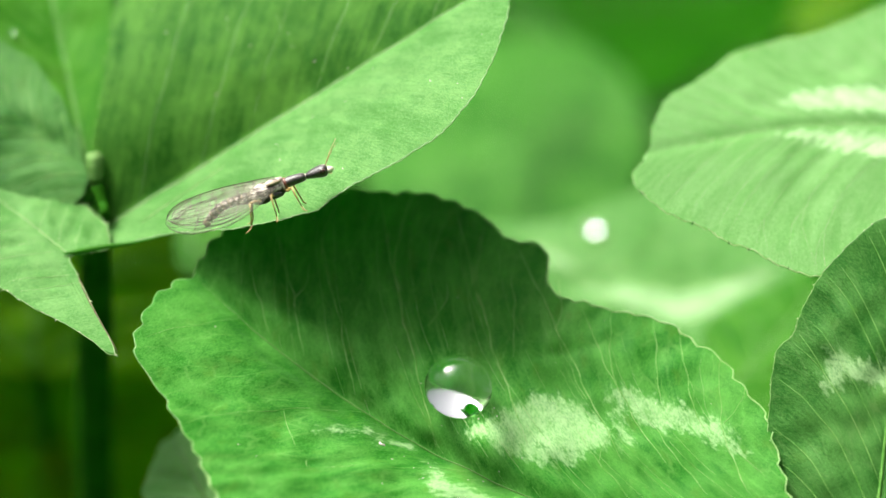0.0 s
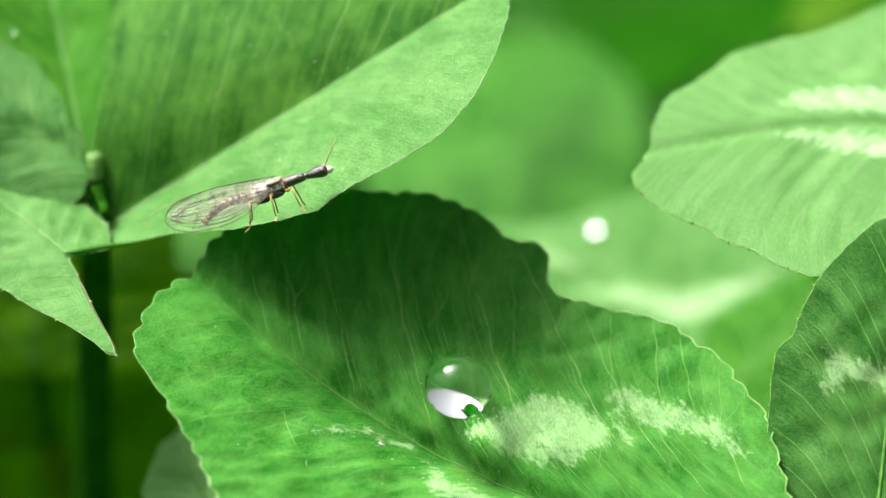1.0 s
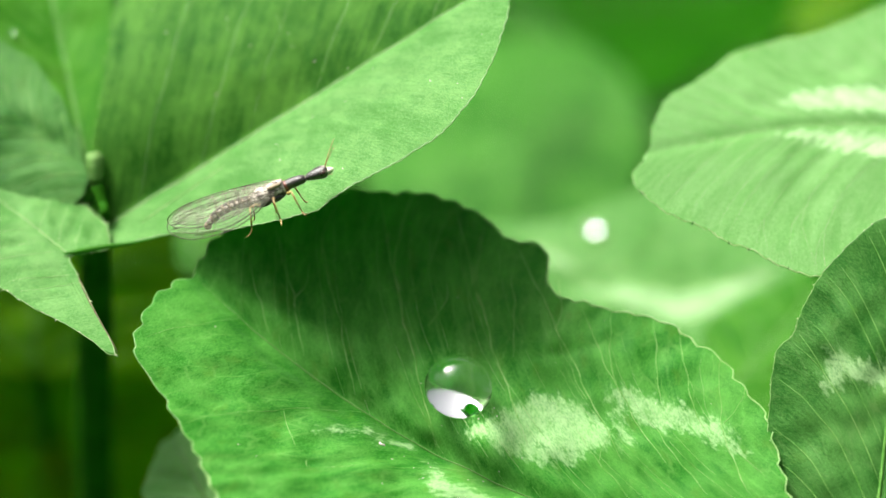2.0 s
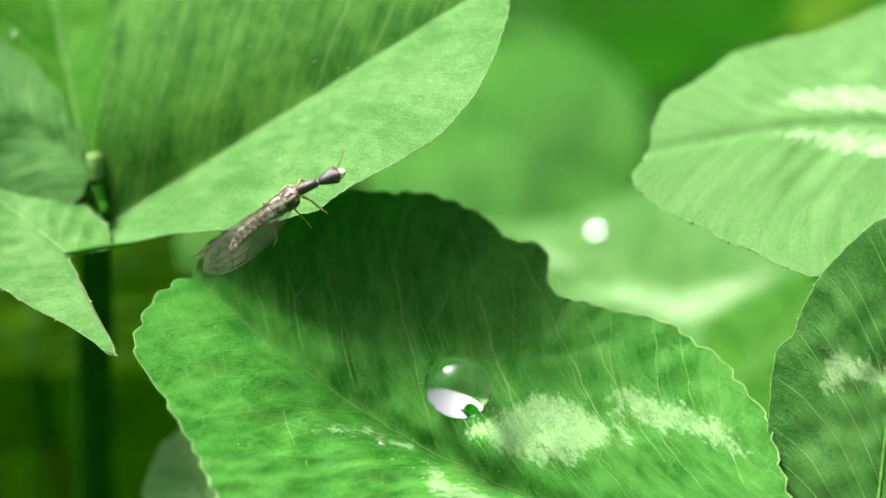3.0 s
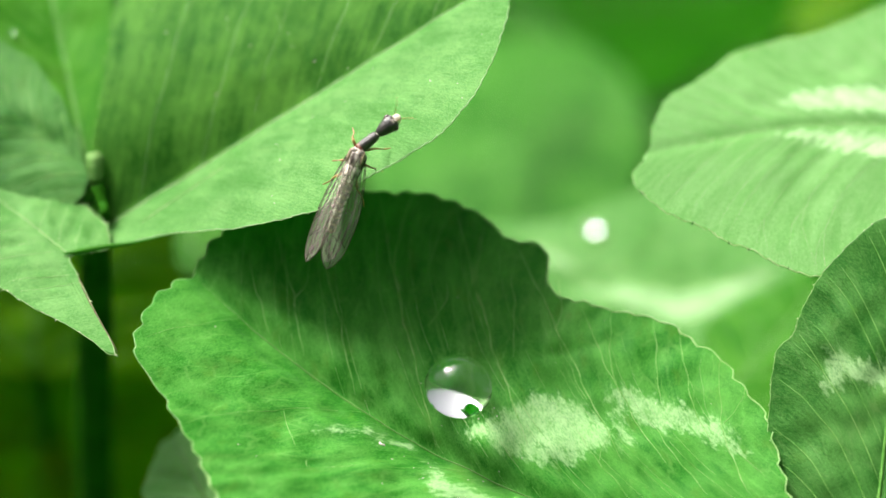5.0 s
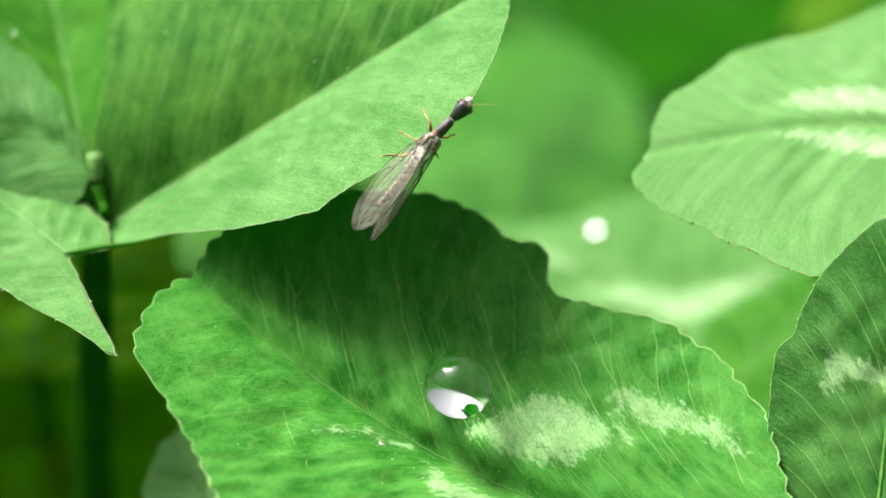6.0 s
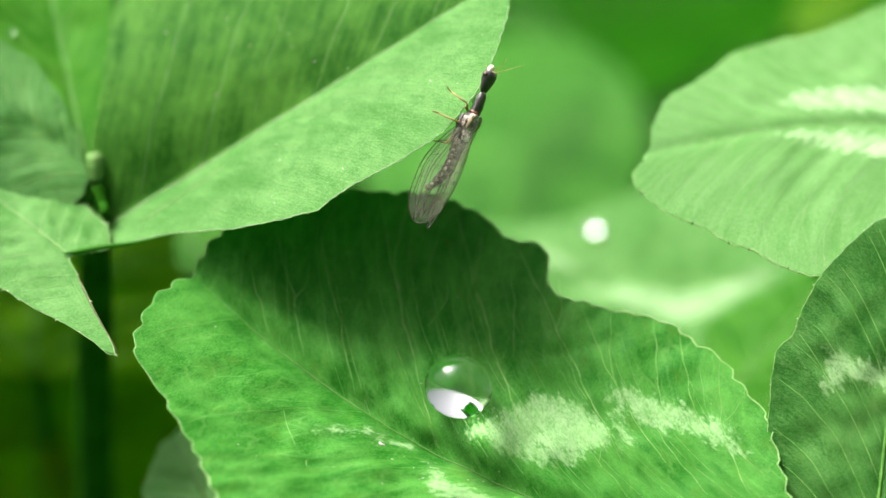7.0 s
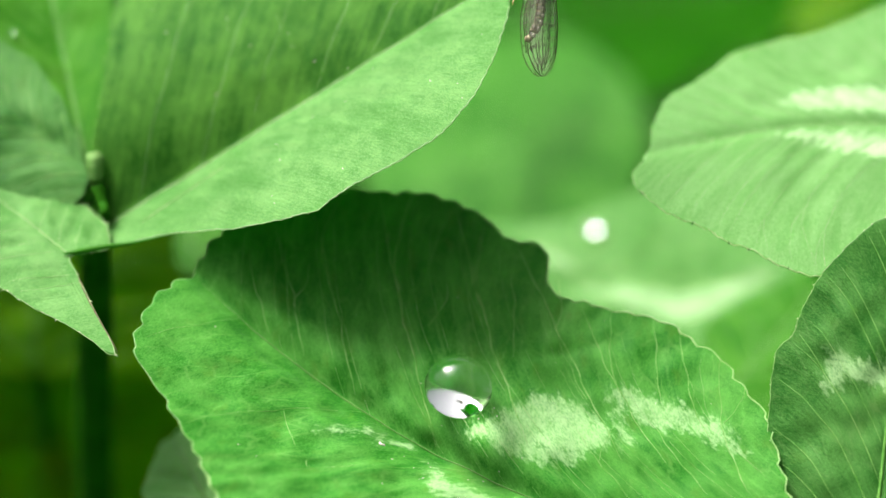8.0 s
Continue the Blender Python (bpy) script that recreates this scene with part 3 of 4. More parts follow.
    c = Leaflet(**dict(at=(-26.5, 2.5, 120.6), along=(-0.732, 0.677, 0.081), facing=(0.032, -0.084, 0.996), radii=[3.7, 4.2, 4.8, 5.7, 7.1, 12.3, 17.4, 18.1, 18.9, 19.8, 20.9, 19.6, 17.9, 16.4, 15.3, 14.3, 13.6, 12.8, 10.8, 9.4, 8.3, 7.5, 6.9, 6.4, 5.9, 5.6, 5.5, 5.5, 5.5, 5.5, 5.5, 5.6, 5.7, 5.8, 6.0, 6.2, 6.5, 6.9, 7.3, 7.8, 8.4, 9.0, 10.0, 11.2, 13.0, 8.6, 6.5, 5.1, 4.8, 5.0, 5.3, 5.5, 5.8, 6.2, 6.2, 6.0, 5.8, 5.6, 5.5, 5.4, 5.1, 4.8, 4.6, 4.4, 4.3, 4.1, 3.8, 3.6, 3.4, 3.2, 3.1, 3.0, 2.8, 2.7, 2.6, 2.5, 2.4, 2.3, 2.3, 2.2, 2.2, 2.2, 2.2, 2.2, 2.2, 2.2, 2.2, 2.3, 2.3, 2.4, 2.5, 2.6, 2.7, 2.9, 3.1, 3.3], fold=(0.00, -0.20), bow=0.0000, bend=0.0000, cup=0.0000, curl=0.0, soft=0.35), seed=8, quilt=(0.04, 0.04), teeth=0.02, lean=0.8)
    b3 = c.blade("leaflet", LIGHT, leaf, "pale leaflet with a brown-tipped lobe")
    c.veins(b3, 0.022, fork=0.3, cord=RIM)
    c.scar(b3, (-6.3, -12.7), (0.8, 3.3), 0.05, BROWN, "dry_edge", "brown dried edge of the lobe")
    c.rim(b3, 0.025)
    c.bristles(b3, 70, 0.24, thick=1.4)
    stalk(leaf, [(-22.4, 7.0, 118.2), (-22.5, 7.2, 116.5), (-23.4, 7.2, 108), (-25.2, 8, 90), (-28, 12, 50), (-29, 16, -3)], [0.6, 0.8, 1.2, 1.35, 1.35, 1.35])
    stalk(leaf, [(-23.47, -0.69, 120.3), (-22.68, -0.55, 120.3), (-21.86, -0.17, 120.12), (-20.87, 0.31, 119.89), (-19.49, 0.6, 119.9), (-17.3, 0.33, 120.76)], [0.04, 0.16, 0.2, 0.17, 0.12, 0.03], "rolled_margin", SPRING, "bright green rolled foot of the leaflet margin")
    ends = ((-22.3, 7.4, 119.6), (-21.0, 6.2, 117.2), (-23.2, 6.0, 117.0))
    for end, r in zip(ends, (0.5, 0.42, 0.4)):
        stalk(leaf, [(-22.5, 7.0, 117.6), tuple((a + b) / 2 for a, b in zip(end, (-22.5, 7.0, 117.8))), end], [0.6, r, r * 0.8], "petiolule", LIGHT_STEM, "short pale stalk of a leaflet")
    stalk(leaf, [(-22.1, 6.2, 122.4), (-22.0, 5.9, 122.1), (-21.95, 5.5, 121.7), (-21.85, 4.9, 121.2)], [0.4, 0.56, 0.55, 0.35], "joint", JOINT, "pale swollen joint of the leaflets")
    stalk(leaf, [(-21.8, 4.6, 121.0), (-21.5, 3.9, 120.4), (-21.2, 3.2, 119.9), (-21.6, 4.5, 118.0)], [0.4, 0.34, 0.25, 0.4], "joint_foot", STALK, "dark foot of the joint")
    return b


def drop_leaf():
    leaf = thing("clover_leaf", "broad green clover leaf with a pale chevron and wavy margin", "clover leaf", "large clover leaves")
    b = Leaflet(**dict(at=(0.6, -12.4, 114.6), along=(-0.877, 0.459, 0.141), facing=(-0.006, -0.304, 0.953), radii=[20.6, 20.5, 20.3, 20.0, 18.9, 17.5, 16.7, 15.9, 15.3, 14.9, 14.6, 14.4, 14.2, 14.0, 13.9, 13.9, 13.6, 13.2, 12.9, 12.7, 12.6, 12.2, 11.8, 11.5, 11.3, 11.2, 11.1, 11.1, 11.1, 11.2, 11.3, 11.3, 11.4, 11.6, 11.8, 12.1, 12.5, 12.9, 13.5, 14.2, 15.0, 15.8, 16.8, 17.9, 19.3, 19.8, 20.5, 21.4, 21.1, 20.6, 20.2, 19.7, 19.4, 19.2, 19.1, 18.5, 18.0, 17.8, 17.3, 16.6, 16.3, 15.7, 15.0, 14.2, 13.7, 13.3, 12.9, 12.7, 13.2, 15.2, 15.4, 15.2, 15.6, 16.6, 17.1, 17.6, 18.1, 18.2, 18.5, 18.9, 19.4, 20.0, 20.2, 20.5, 20.8, 20.8, 20.6, 20.4, 20.1, 20.3], fold=(0.39, 0.00), bow=-0.0072, bend=0.0032, cup=0.0000, curl=0.0, soft=0.35), seed=11, rings=90, spokes=520, quilt=(0.045, 0.06), teeth=0.006, lean=2.3, taper=0.06, spacing=2.9, lobes=76, groove=0.6, valley=0.85, pucker=0.04, dents=((7.4, 1.0, 170, 1.5, 0.6, 0.5), (11.6, -0.2, 176, 2.4, 0.6, 0.4), (6.3, -3.0, 60, 0.9, 0.16, 0.12), (14.8, -1.0, 176, 1.6, 0.5, 0.15), (10.4, 3.6, 150, 2.0, 0.9, 0.25), (-2.6, -9.5, 40, 2.6, 0.5, 0.2)), mark=[[(-0.4, -2.2, 0.6), (-2.2, -3.2, 1.5), (-3.7, -4.6, 2.1), (-5.4, -4.8, 2.0), (-6.6, -4.9, 1.3)], [(-2.0, -2.2, 0.5), (-4.4, -2.6, 0.8), (-6.2, -3.3, 0.7)], [(-6.8, -8.1, 0.7), (-9.5, -7.7, 1.15), (-11.7, -8.0, 0.95), (-14.1, -7.2, 0.6), (-15.3, -6.6, 0.35)], [(-7.2, -7.0, 0.5), (-8.8, -5.2, 0.45)],
                      [(7.8, 3.2, 0.2), (5.3, 1.4, 0.35), (2.6, 0.4, 0.35)], [(1, 1, 0.3), (-0.4, 2.3, 0.8), (-3.9, 1.6, 0.7), (-6, 0.8, 0.3)]], rough=0.1, wave=0.05, waves=38, scallop=0.016)
    b1 = b.blade("leaflet", GREEN, leaf, "green leaflet with a pale frayed chevron")
    b.veins(b1, 0.04, faint=0.4, rib=1.1, sides=(1,), every=3)
    b.veins(b1, 0.02, rib=1.0, sides=(-1,), midrib=False)
    b.vein(b1, (13.95, -1.9), (17.6, -5.8), 0.15, 0.035)
    b.vein(b1, (11.3, -1.6), (16.9, -7.9), -0.1, 0.042, ((0.45, (14.0, -7.0), -0.2),))
    b.vein(b1, (7.3, -0.9), (14.2, -8.8), 0.0, 0.045, ((0.72, (14.6, -12.0), 0.7),))
    b.vein(b1, (1.4, -0.4), (12.6, -13.4), 0.2, 0.05, ((0.52, (10.7, -14.7), 0.8),))
    b.vein(b1, (-3.6, -2.9), (8.1, -15.2), 0.3, 0.05, ((0.5, (5.8, -14.9), 0.6),))
    b.vein(b1, (-9.0, -4.6), (3.4, -14.6), 0.0, 0.05, ((0.6, (0.4, -14.2), -0.3),))
    b.vein(b1, (0.0, -7.7), (2.8, -12.5), -0.2, 0.03)
    b.vein(b1, (5.6, -7.0), (6.0, -10.2), -0.4, 0.03)
    b.vein(b1, (-11.5, -5.6), (-1.9, -13.0), 0.45, 0.045, ((0.5, (-3.9, -13.4), 0.3),))
    b.vein(b1, (-9.4, -9.1), (-6.4, -14.0), 0.0, 0.042)
    b.vein(b1, (-13.5, -7.9), (-8.1, -14.4), 0.5, 0.042)
    b.vein(b1, (-16.8, -6.0), (-11.3, -13.4), 0.7, 0.042, ((0.55, (-13.4, -12.4), -0.3),))
    b.vein(b1, (-14.5, -4.9), (-8.2, -8.3), 0.0, 0.035)
    b.vein(b1, (-5.35, -7.3), (-1.2, -11.1), 0.3, 0.03)
    b.vein(b1, (-10.6, -2.6), (-5.2, -5.4), 0.1, 0.035, ((0.5, (-7.6, -6.4), 0.2),))
    b.dust(b1, 45, BONE_SPECK)
    b.rim(b1, 0.055)
    b.bristles(b1, 60, 0.14)
    b.scar(b1, (10.2, 8.2), (2.6, 4.6), 0.026, VEIN, label="pale dry scratch")
    b.scar(b1, (7.2, 6.6), (5.0, 5.5), 0.03, VEIN, label="pale dry scratch")
    b.scar(b1, (4.3, 3.9), (1.3, 1.45), 0.09, BONE_SPECK, "speck", "pale speck of petal")
    c = Leaflet(**dict(at=(26.7, -10.3, 118.9), along=(0.128, 0.77, 0.625), facing=(-0.22, -0.592, 0.775), radii=[10.4, 10.0, 9.0, 8.3, 7.7, 7.2, 6.8, 6.6, 7.1, 7.1, 7.2, 7.5, 8.0, 8.7, 9.4, 10.5, 11.0, 11.2, 10.7, 10.1, 9.8, 9.8, 8.8, 8.1, 7.7, 7.6, 7.6, 7.3, 7.2, 7.4, 7.8, 8.3, 8.5, 8.9, 9.6, 10.0], fold=(0.00, 0.00), bow=0.0000, bend=0.0000, cup=0.0000, curl=0.0, soft=0.35), seed=14, rings=60, spokes=360, quilt=(0.05, 0.05), teeth=0.01, lean=2.1, spacing=2.5, mark=[[(-0.2, 3.6, 0.8), (0.9, 3.2, 1.0), (0.6, 2.0, 0.7), (0.6, 0.5, 0.8), (0.6, -1.0, 0.5)]], rough=0.1)
    # Darker than its sister leaflet: the shade from its tilt is put into the colour.
    b2 = c.blade("leaflet", DUSKY, leaf, "leaflet with a pale spot, its shade put into a darker green")
    c.veins(b2, 0.045)
    c.rim(b2, 0.022)
    c.bristles(b2, 60, 0.16)
    stalk(leaf, [(20.6, -18.6, 110.8), (21.5, -18.0, 106), (22, -16, 90), (21, -10, 45), (20, -6, -3)], [0.6, 0.8, 0.9, 1.0, 1.1])
    return b


def pale_leaf():
    leaf = thing("clover_leaf", "bright green clover leaf with white brush marks beside its midrib", "clover leaf", "large clover leaves")
    d = Leaflet(**dict(at=(25.5, 8.4, 123.0), along=(-0.995, -0.095, 0.044), facing=(0.06, -0.171, 0.983), radii=[12.4, 12.6, 13.5, 14.6, 14.6, 14.3, 13.7, 13.1, 12.7, 12.6, 12.3, 12.2, 12.3, 12.4, 12.4, 12.1, 11.7, 11.5, 11.4, 11.4, 11.5, 11.7, 11.7, 11.6, 11.5, 11.6, 11.7, 11.9, 12.2, 12.2, 12.2, 12.2, 12.3, 12.5, 12.8, 12.7, 12.7, 12.8, 12.9, 13.2, 13.6, 14.1, 14.0, 14.0, 14.0, 14.2, 13.9, 13.5, 12.7, 11.2, 10.2, 9.4, 8.7, 8.3, 7.9, 7.7, 7.6, 7.6, 7.7, 7.8, 7.9, 8.1, 8.4, 8.7, 8.8, 9.0, 9.2, 9.6, 10.2, 11.0, 11.6, 12.0], fold=(0.00, -0.05), bow=0.0115, bend=0.0000, cup=0.0000, curl=0.0, soft=0.35), seed=17, rings=60, spokes=360, quilt=(0.02, 0.02), teeth=0.012, lean=1.8, spacing=2.2, groove=0.14, mark=[[(4.0, -1.9, 0.2), (2.4, -2.1, 0.9), (0, -1.9, 1.1), (-3, -1.9, 1.3), (-8, -2.2, 1.1)], [(4.6, 0.5, 0.2), (2.0, 1.1, 0.7), (0, 1.6, 0.95), (-2.6, 2.1, 1.1), (-8, 2.2, 0.9)]], rough=0.05)
    b1 = d.blade("leaflet", PALE, leaf)
    d.veins(b1, 0.02, cord=RIM)
    d.rim(b1, 0.05)
    d.bristles(b1, 70, 0.25)
    d.bristles(b1, 34, 0.3, STALK, 2.4)
    stalk(leaf, [(38.0, 12.3, 120.0), (40, 13, 112), (40, 16, 80), (38, 20, -3)], [0.5, 0.8, 0.9, 1.1])


def side_leaf(data, material, label, foot, seed, mark=None):
    """A single leaflet in view on its own stalk."""
    leaf = thing("clover_leaf", label, "clover leaf", "clover leaves behind")
    l = Leaflet(**data, seed=seed, rings=40 if mark else 26, spokes=180, spacing=2.0, quilt=(0.08, 0.08), mark=mark)
    b1 = l.blade("leaflet", material, leaf)
    l.veins(b1, 0.07, every=1, fork=0.0)
    base = l.m @ Vector((-0.8 * l.radii[18] * MM, 0, -0.3 * MM)) / MM
    stalk(leaf, [tuple(base), (base[0] * 0.7 + foot[0] * 0.3, base[1] * 0.8 + foot[1] * 0.2, base[2] - 12), (foot[0], foot[1], 40), (foot[0], foot[1], -3)], [0.5, 0.7, 0.9, 1.1])
    return l


BONE_SPECK = plain("petal_speck", (0.5, 0.42, 0.36), (0.7, 0.62, 0.55), 3000.0, 0.5)
JOINT = plain("joint_green", (0.1, 0.24, 0.05), (0.18, 0.33, 0.1), 900.0, 0.5, 0.15, thin=0.3)
LIGHT_STEM = plain("joint_pale_green", (0.25, 0.42, 0.15), (0.4, 0.55, 0.25), 900.0, 0.5, thin=0.5)
A2_LEAF = upper_leaf()
B_LEAF = drop_leaf()
pale_leaf()
side_leaf(dict(at=(5.7, 52.2, 80.8), along=(0.786, 0.617, 0.033), facing=(-0.127, 0.109, 0.986), radii=[13.7, 14.5, 15.8, 17.3, 19.5, 22.4, 26.9, 33.5, 24.4, 20.8, 17.5, 15.3, 14.0, 13.3, 13.0, 13.0, 13.1, 13.6, 13.7, 13.6, 13.8, 13.2, 13.0, 13.1, 12.8, 12.8, 13.2, 12.8, 12.5, 12.4, 12.2, 12.3, 12.1, 12.3, 12.6, 12.9], fold=(0.00, 0.00), bow=0.0000, bend=0.0000, cup=-0.0120, curl=0.0, soft=0.35), SHADY, "round clover leaf with shade painted into its middle, lower in the meadow", (2, 42), 21,
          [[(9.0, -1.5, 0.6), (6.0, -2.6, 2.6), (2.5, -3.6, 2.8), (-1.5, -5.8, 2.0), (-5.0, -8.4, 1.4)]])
F_LEAF = side_leaf(dict(at=(14.0, 20.1, 97.0), along=(0.999, -0.054, 0.005), facing=(-0.008, -0.045, 0.999), radii=[13.4, 12.8, 11.4, 10.6, 10.2, 9.5, 9.2, 9.1, 9.3, 8.6, 7.9, 7.5, 7.3, 7.4, 8.3, 10.1, 13.4, 12.5, 11.9, 11.7, 11.9, 11.0, 10.4, 10.1, 10.1, 9.3, 8.7, 8.4, 8.3, 8.6, 8.6, 8.7, 9.1, 10.1, 11.6, 12.9], fold=(0.00, 0.00), bow=0.0000, bend=0.0000, cup=0.0000, curl=0.0, soft=0.35), LIGHT, "broad bright clover leaf with a pale chevron, carrying a small dewdrop", (12, 24), 23,
                   [[(-3.5, -1.3, 0.4), (-0.8, -1.8, 0.9), (3.3, -2.9, 1.6), (5.4, -2.1, 1.4), (9.1, 0.3, 0.8), (10.5, 1.0, 0.4)], [(-7.5, 2.4, 0.5), (-6, 1.6, 0.8), (-4.6, 0.6, 0.4)]])
side_leaf(dict(at=(22.0, 9.2, 100.0), along=(0.618, 0.769, 0.165), facing=(-0.117, -0.118, 0.986), radii=[8.2, 8.4, 6.7, 5.7, 5.1, 4.8, 4.6, 4.6, 4.7, 4.5, 4.2, 4.1, 4.1, 4.3, 4.6, 5.2, 6.1, 7.6, 7.5, 7.0, 6.7, 6.6, 6.8, 7.2, 7.4, 6.6, 6.1, 5.8, 5.8, 5.9, 6.2, 6.7, 7.1, 7.1, 7.2, 7.5], fold=(0.00, 0.00), bow=0.0000, bend=0.0000, cup=0.0000, curl=0.0, soft=0.35), SPRING, "fresh green clover leaf half under another", (24, 14), 25)
side_leaf(dict(at=(-30.1, 18.4, 96.3), along=(0.008, 0.672, 0.74), facing=(0.016, -0.74, 0.672), radii=[5.5, 5.6, 5.9, 6.3, 7.1, 8.4, 10.8, 11.5, 10.9, 10.8, 11.0, 11.5, 11.6, 9.0, 7.5, 6.7, 6.1, 5.8, 5.7, 5.8, 6.1, 6.6, 7.5, 8.9, 11.4, 12.4, 12.1, 11.7, 11.3, 11.2, 11.4, 8.8, 7.3, 6.5, 5.9, 5.6], fold=(0.00, 0.00), bow=0.0000, bend=0.0000, cup=0.0000, curl=0.0, soft=0.35), OLD, "dark shaded clover leaf below the stalk", (-30, 18), 27)
side_leaf(dict(at=(-31.3, 15.3, 82.8), along=(0.064, 0.358, 0.932), facing=(-0.01, -0.933, 0.359), radii=[7.8, 7.8, 8.0, 8.6, 9.5, 11.1, 12.8, 11.8, 11.3, 11.2, 11.4, 12.0, 13.1, 13.2, 11.5, 10.5, 9.9, 9.7, 9.8, 10.1, 9.7, 9.6, 9.8, 10.4, 11.3, 12.9, 12.7, 12.3, 12.4, 12.8, 13.6, 13.4, 10.9, 9.4, 8.5, 8.0], fold=(0.00, 0.00), bow=0.0000, bend=0.0000, cup=0.0000, curl=0.0, soft=0.35), OLIVE, "shaded yellow-green clover leaf near the ground", (-28, 26), 28)
side_leaf(dict(at=(-16.0, -6.3, 105.5), along=(-0.386, 0.894, -0.228), facing=(-0.158, 0.179, 0.971), radii=[5.1, 4.8, 4.1, 3.7, 3.5, 3.3, 3.3, 3.4, 3.5, 3.5, 3.6, 3.9, 4.2, 4.9, 6.0, 8.0, 7.9, 7.7, 7.8, 8.2, 7.1, 5.0, 3.9, 3.3, 3.0, 2.8, 2.7, 2.6, 2.7, 2.8, 3.0, 3.2, 3.5, 4.1, 5.0, 5.7], fold=(0.00, 0.00), bow=0.0000, bend=0.0000, cup=0.0000, curl=0.0, soft=0.35), PALE, "small pale clover leaf low beside the stalk", (-16, 0), 29)
side_leaf(dict(at=(-17.3, 18.2, 101.2), along=(-0.667, 0.744, -0.033), facing=(-0.142, -0.083, 0.986), radii=[3.3, 2.7, 2.4, 2.2, 2.1, 2.0, 2.0, 2.1, 1.9, 1.9, 1.9, 1.9, 2.0, 2.2, 2.6, 2.5, 2.5, 2.5, 2.7, 2.9, 3.3, 3.5, 3.3, 3.3, 3.3, 3.5, 3.8, 4.3, 4.4, 4.0, 3.7, 3.6, 3.5, 3.6, 3.9, 4.2], fold=(0.00, 0.00), bow=0.0000, bend=0.0000, cup=0.0000, curl=0.0, soft=0.35), SPRING, "bright clover leaf behind the margin", (-17, 26), 31)
side_leaf(dict(at=(22.1, 85.0, 70.7), along=(0.988, 0.066, 0.143), facing=(-0.042, -0.767, 0.64), radii=[21.2, 20.0, 17.1, 13.0, 10.8, 9.5, 8.7, 8.2, 8.0, 8.1, 8.4, 9.1, 10.2, 12.0, 15.2, 21.4, 17.4, 14.1, 12.1, 11.0, 10.2, 9.7, 9.5, 9.6, 10.1, 10.9, 10.3, 9.3, 8.7, 8.5, 8.5, 8.7, 9.8, 11.9, 15.6, 23.3], fold=(0.00, 0.00), bow=0.0000, bend=0.0000, cup=0.0000, curl=0.0, soft=0.35), LUSH, "deep green clover leaf in the meadow behind", (12, 75), 33)

side_leaf(dict(at=(35.2, 69.7, 82.0), along=(0.667, 0.744, -0.05), facing=(0.105, -0.027, 0.994), radii=[8.1, 6.8, 6.1, 5.6, 4.2, 3.3, 2.7, 2.4, 2.2, 2.1, 2.1, 2.1, 2.2, 2.4, 2.6, 2.9, 3.5, 4.5, 6.6, 5.7, 4.8, 4.0, 3.1, 2.6, 2.4, 2.2, 2.1, 2.1, 2.1, 2.2, 2.4, 2.8, 3.2, 3.6, 4.4, 5.9], fold=(0.00, 0.00), bow=0.0000, bend=0.0000, cup=0.0000, curl=0.0, soft=0.35), OLD, "yellow-green clover leaf far back", (32, 64), 35)


# ---- dewdrops ----
def dewdrop(name, leaflet, x, y, radius, label, squash=0.97, cut=0.68, level=0.0, aside=0.0):
    """A round drop that rests on the leaf with a small flat foot."""
    z = float(leaflet.height(np.array(x), np.array(y)))
    n, m = 64, 40
    verts, faces = [], []
    for i in range(m + 1):
        t = math.pi * i / m
        zz = -math.cos(t) * squash
        rr = max(math.sin(t), 0.004)
        zz = 0.5 * (zz - cut * squash + math.sqrt((zz + cut * squash) ** 2 + 0.04))
        rr = rr * (1 - 0.03 * max(0.0, -zz))
        for k in range(n):
            a = 2 * math.pi * k / n
            verts.append(Vector((rr * math.cos(a), rr * math.sin(a), zz)) * radius * MM)
    for i in range(m):
        for k in range(n):
            a, b = i * n + k, i * n + (k + 1) % n
            faces.append((a, b, b + n, a + n))
    faces.append(tuple(range(n - 1, -1, -1)))
    faces.append(tuple(range(m * n, m * n + n)))
    ob = new(name, mesh_of(name, verts, faces, WATER))
    e = 1.4
    gx = float(leaflet.height(np.array(x + e), np.array(y)) - leaflet.height(np.array(x - e), np.array(y))) / (2 * e)
    gy = float(leaflet.height(np.array(x), np.array(y + e)) - leaflet.height(np.array(x), np.array(y - e))) / (2 * e)
    nrm = Vector((-gx, -gy, 1)).normalized()
    upright = leaflet.m.to_3x3().inverted() @ Vector((0, 0, 1))
    base = (nrm.lerp(upright, level) + aside * (leaflet.m.to_3x3().inverted() @ Vector((1, 0, 0)))).normalized()
    lift = (1 - cut * cut) ** 0.5 * radius * base.angle(nrm)
    turn = base.to_track_quat("Z", "Y").to_matrix().to_4x4()
    foot = Vector((x, y, z)) + nrm * (cut * squash * radius + 0.05 + 0.8 * lift)
    ob.matrix_basis = leaflet.m @ Matrix.Translation(foot * MM) @ turn
    tagged(ob, label, "water drop", "dewdrops")
    return ob


dewdrop("dewdrop", B_LEAF, 1.72, -3.4, 2.05, "clear round dewdrop resting on the green clover leaf", cut=0.56, level=1.32, aside=0.27)
dewdrop("dewdrop", F_LEAF, -3.05, 4.6, 0.65, "small glinting dewdrop on the lower leaf")
dewdrop("dewdrop", A2_LEAF, 2.1, 3.2, 0.2, "tiny dewdrop on the upright leaflet")


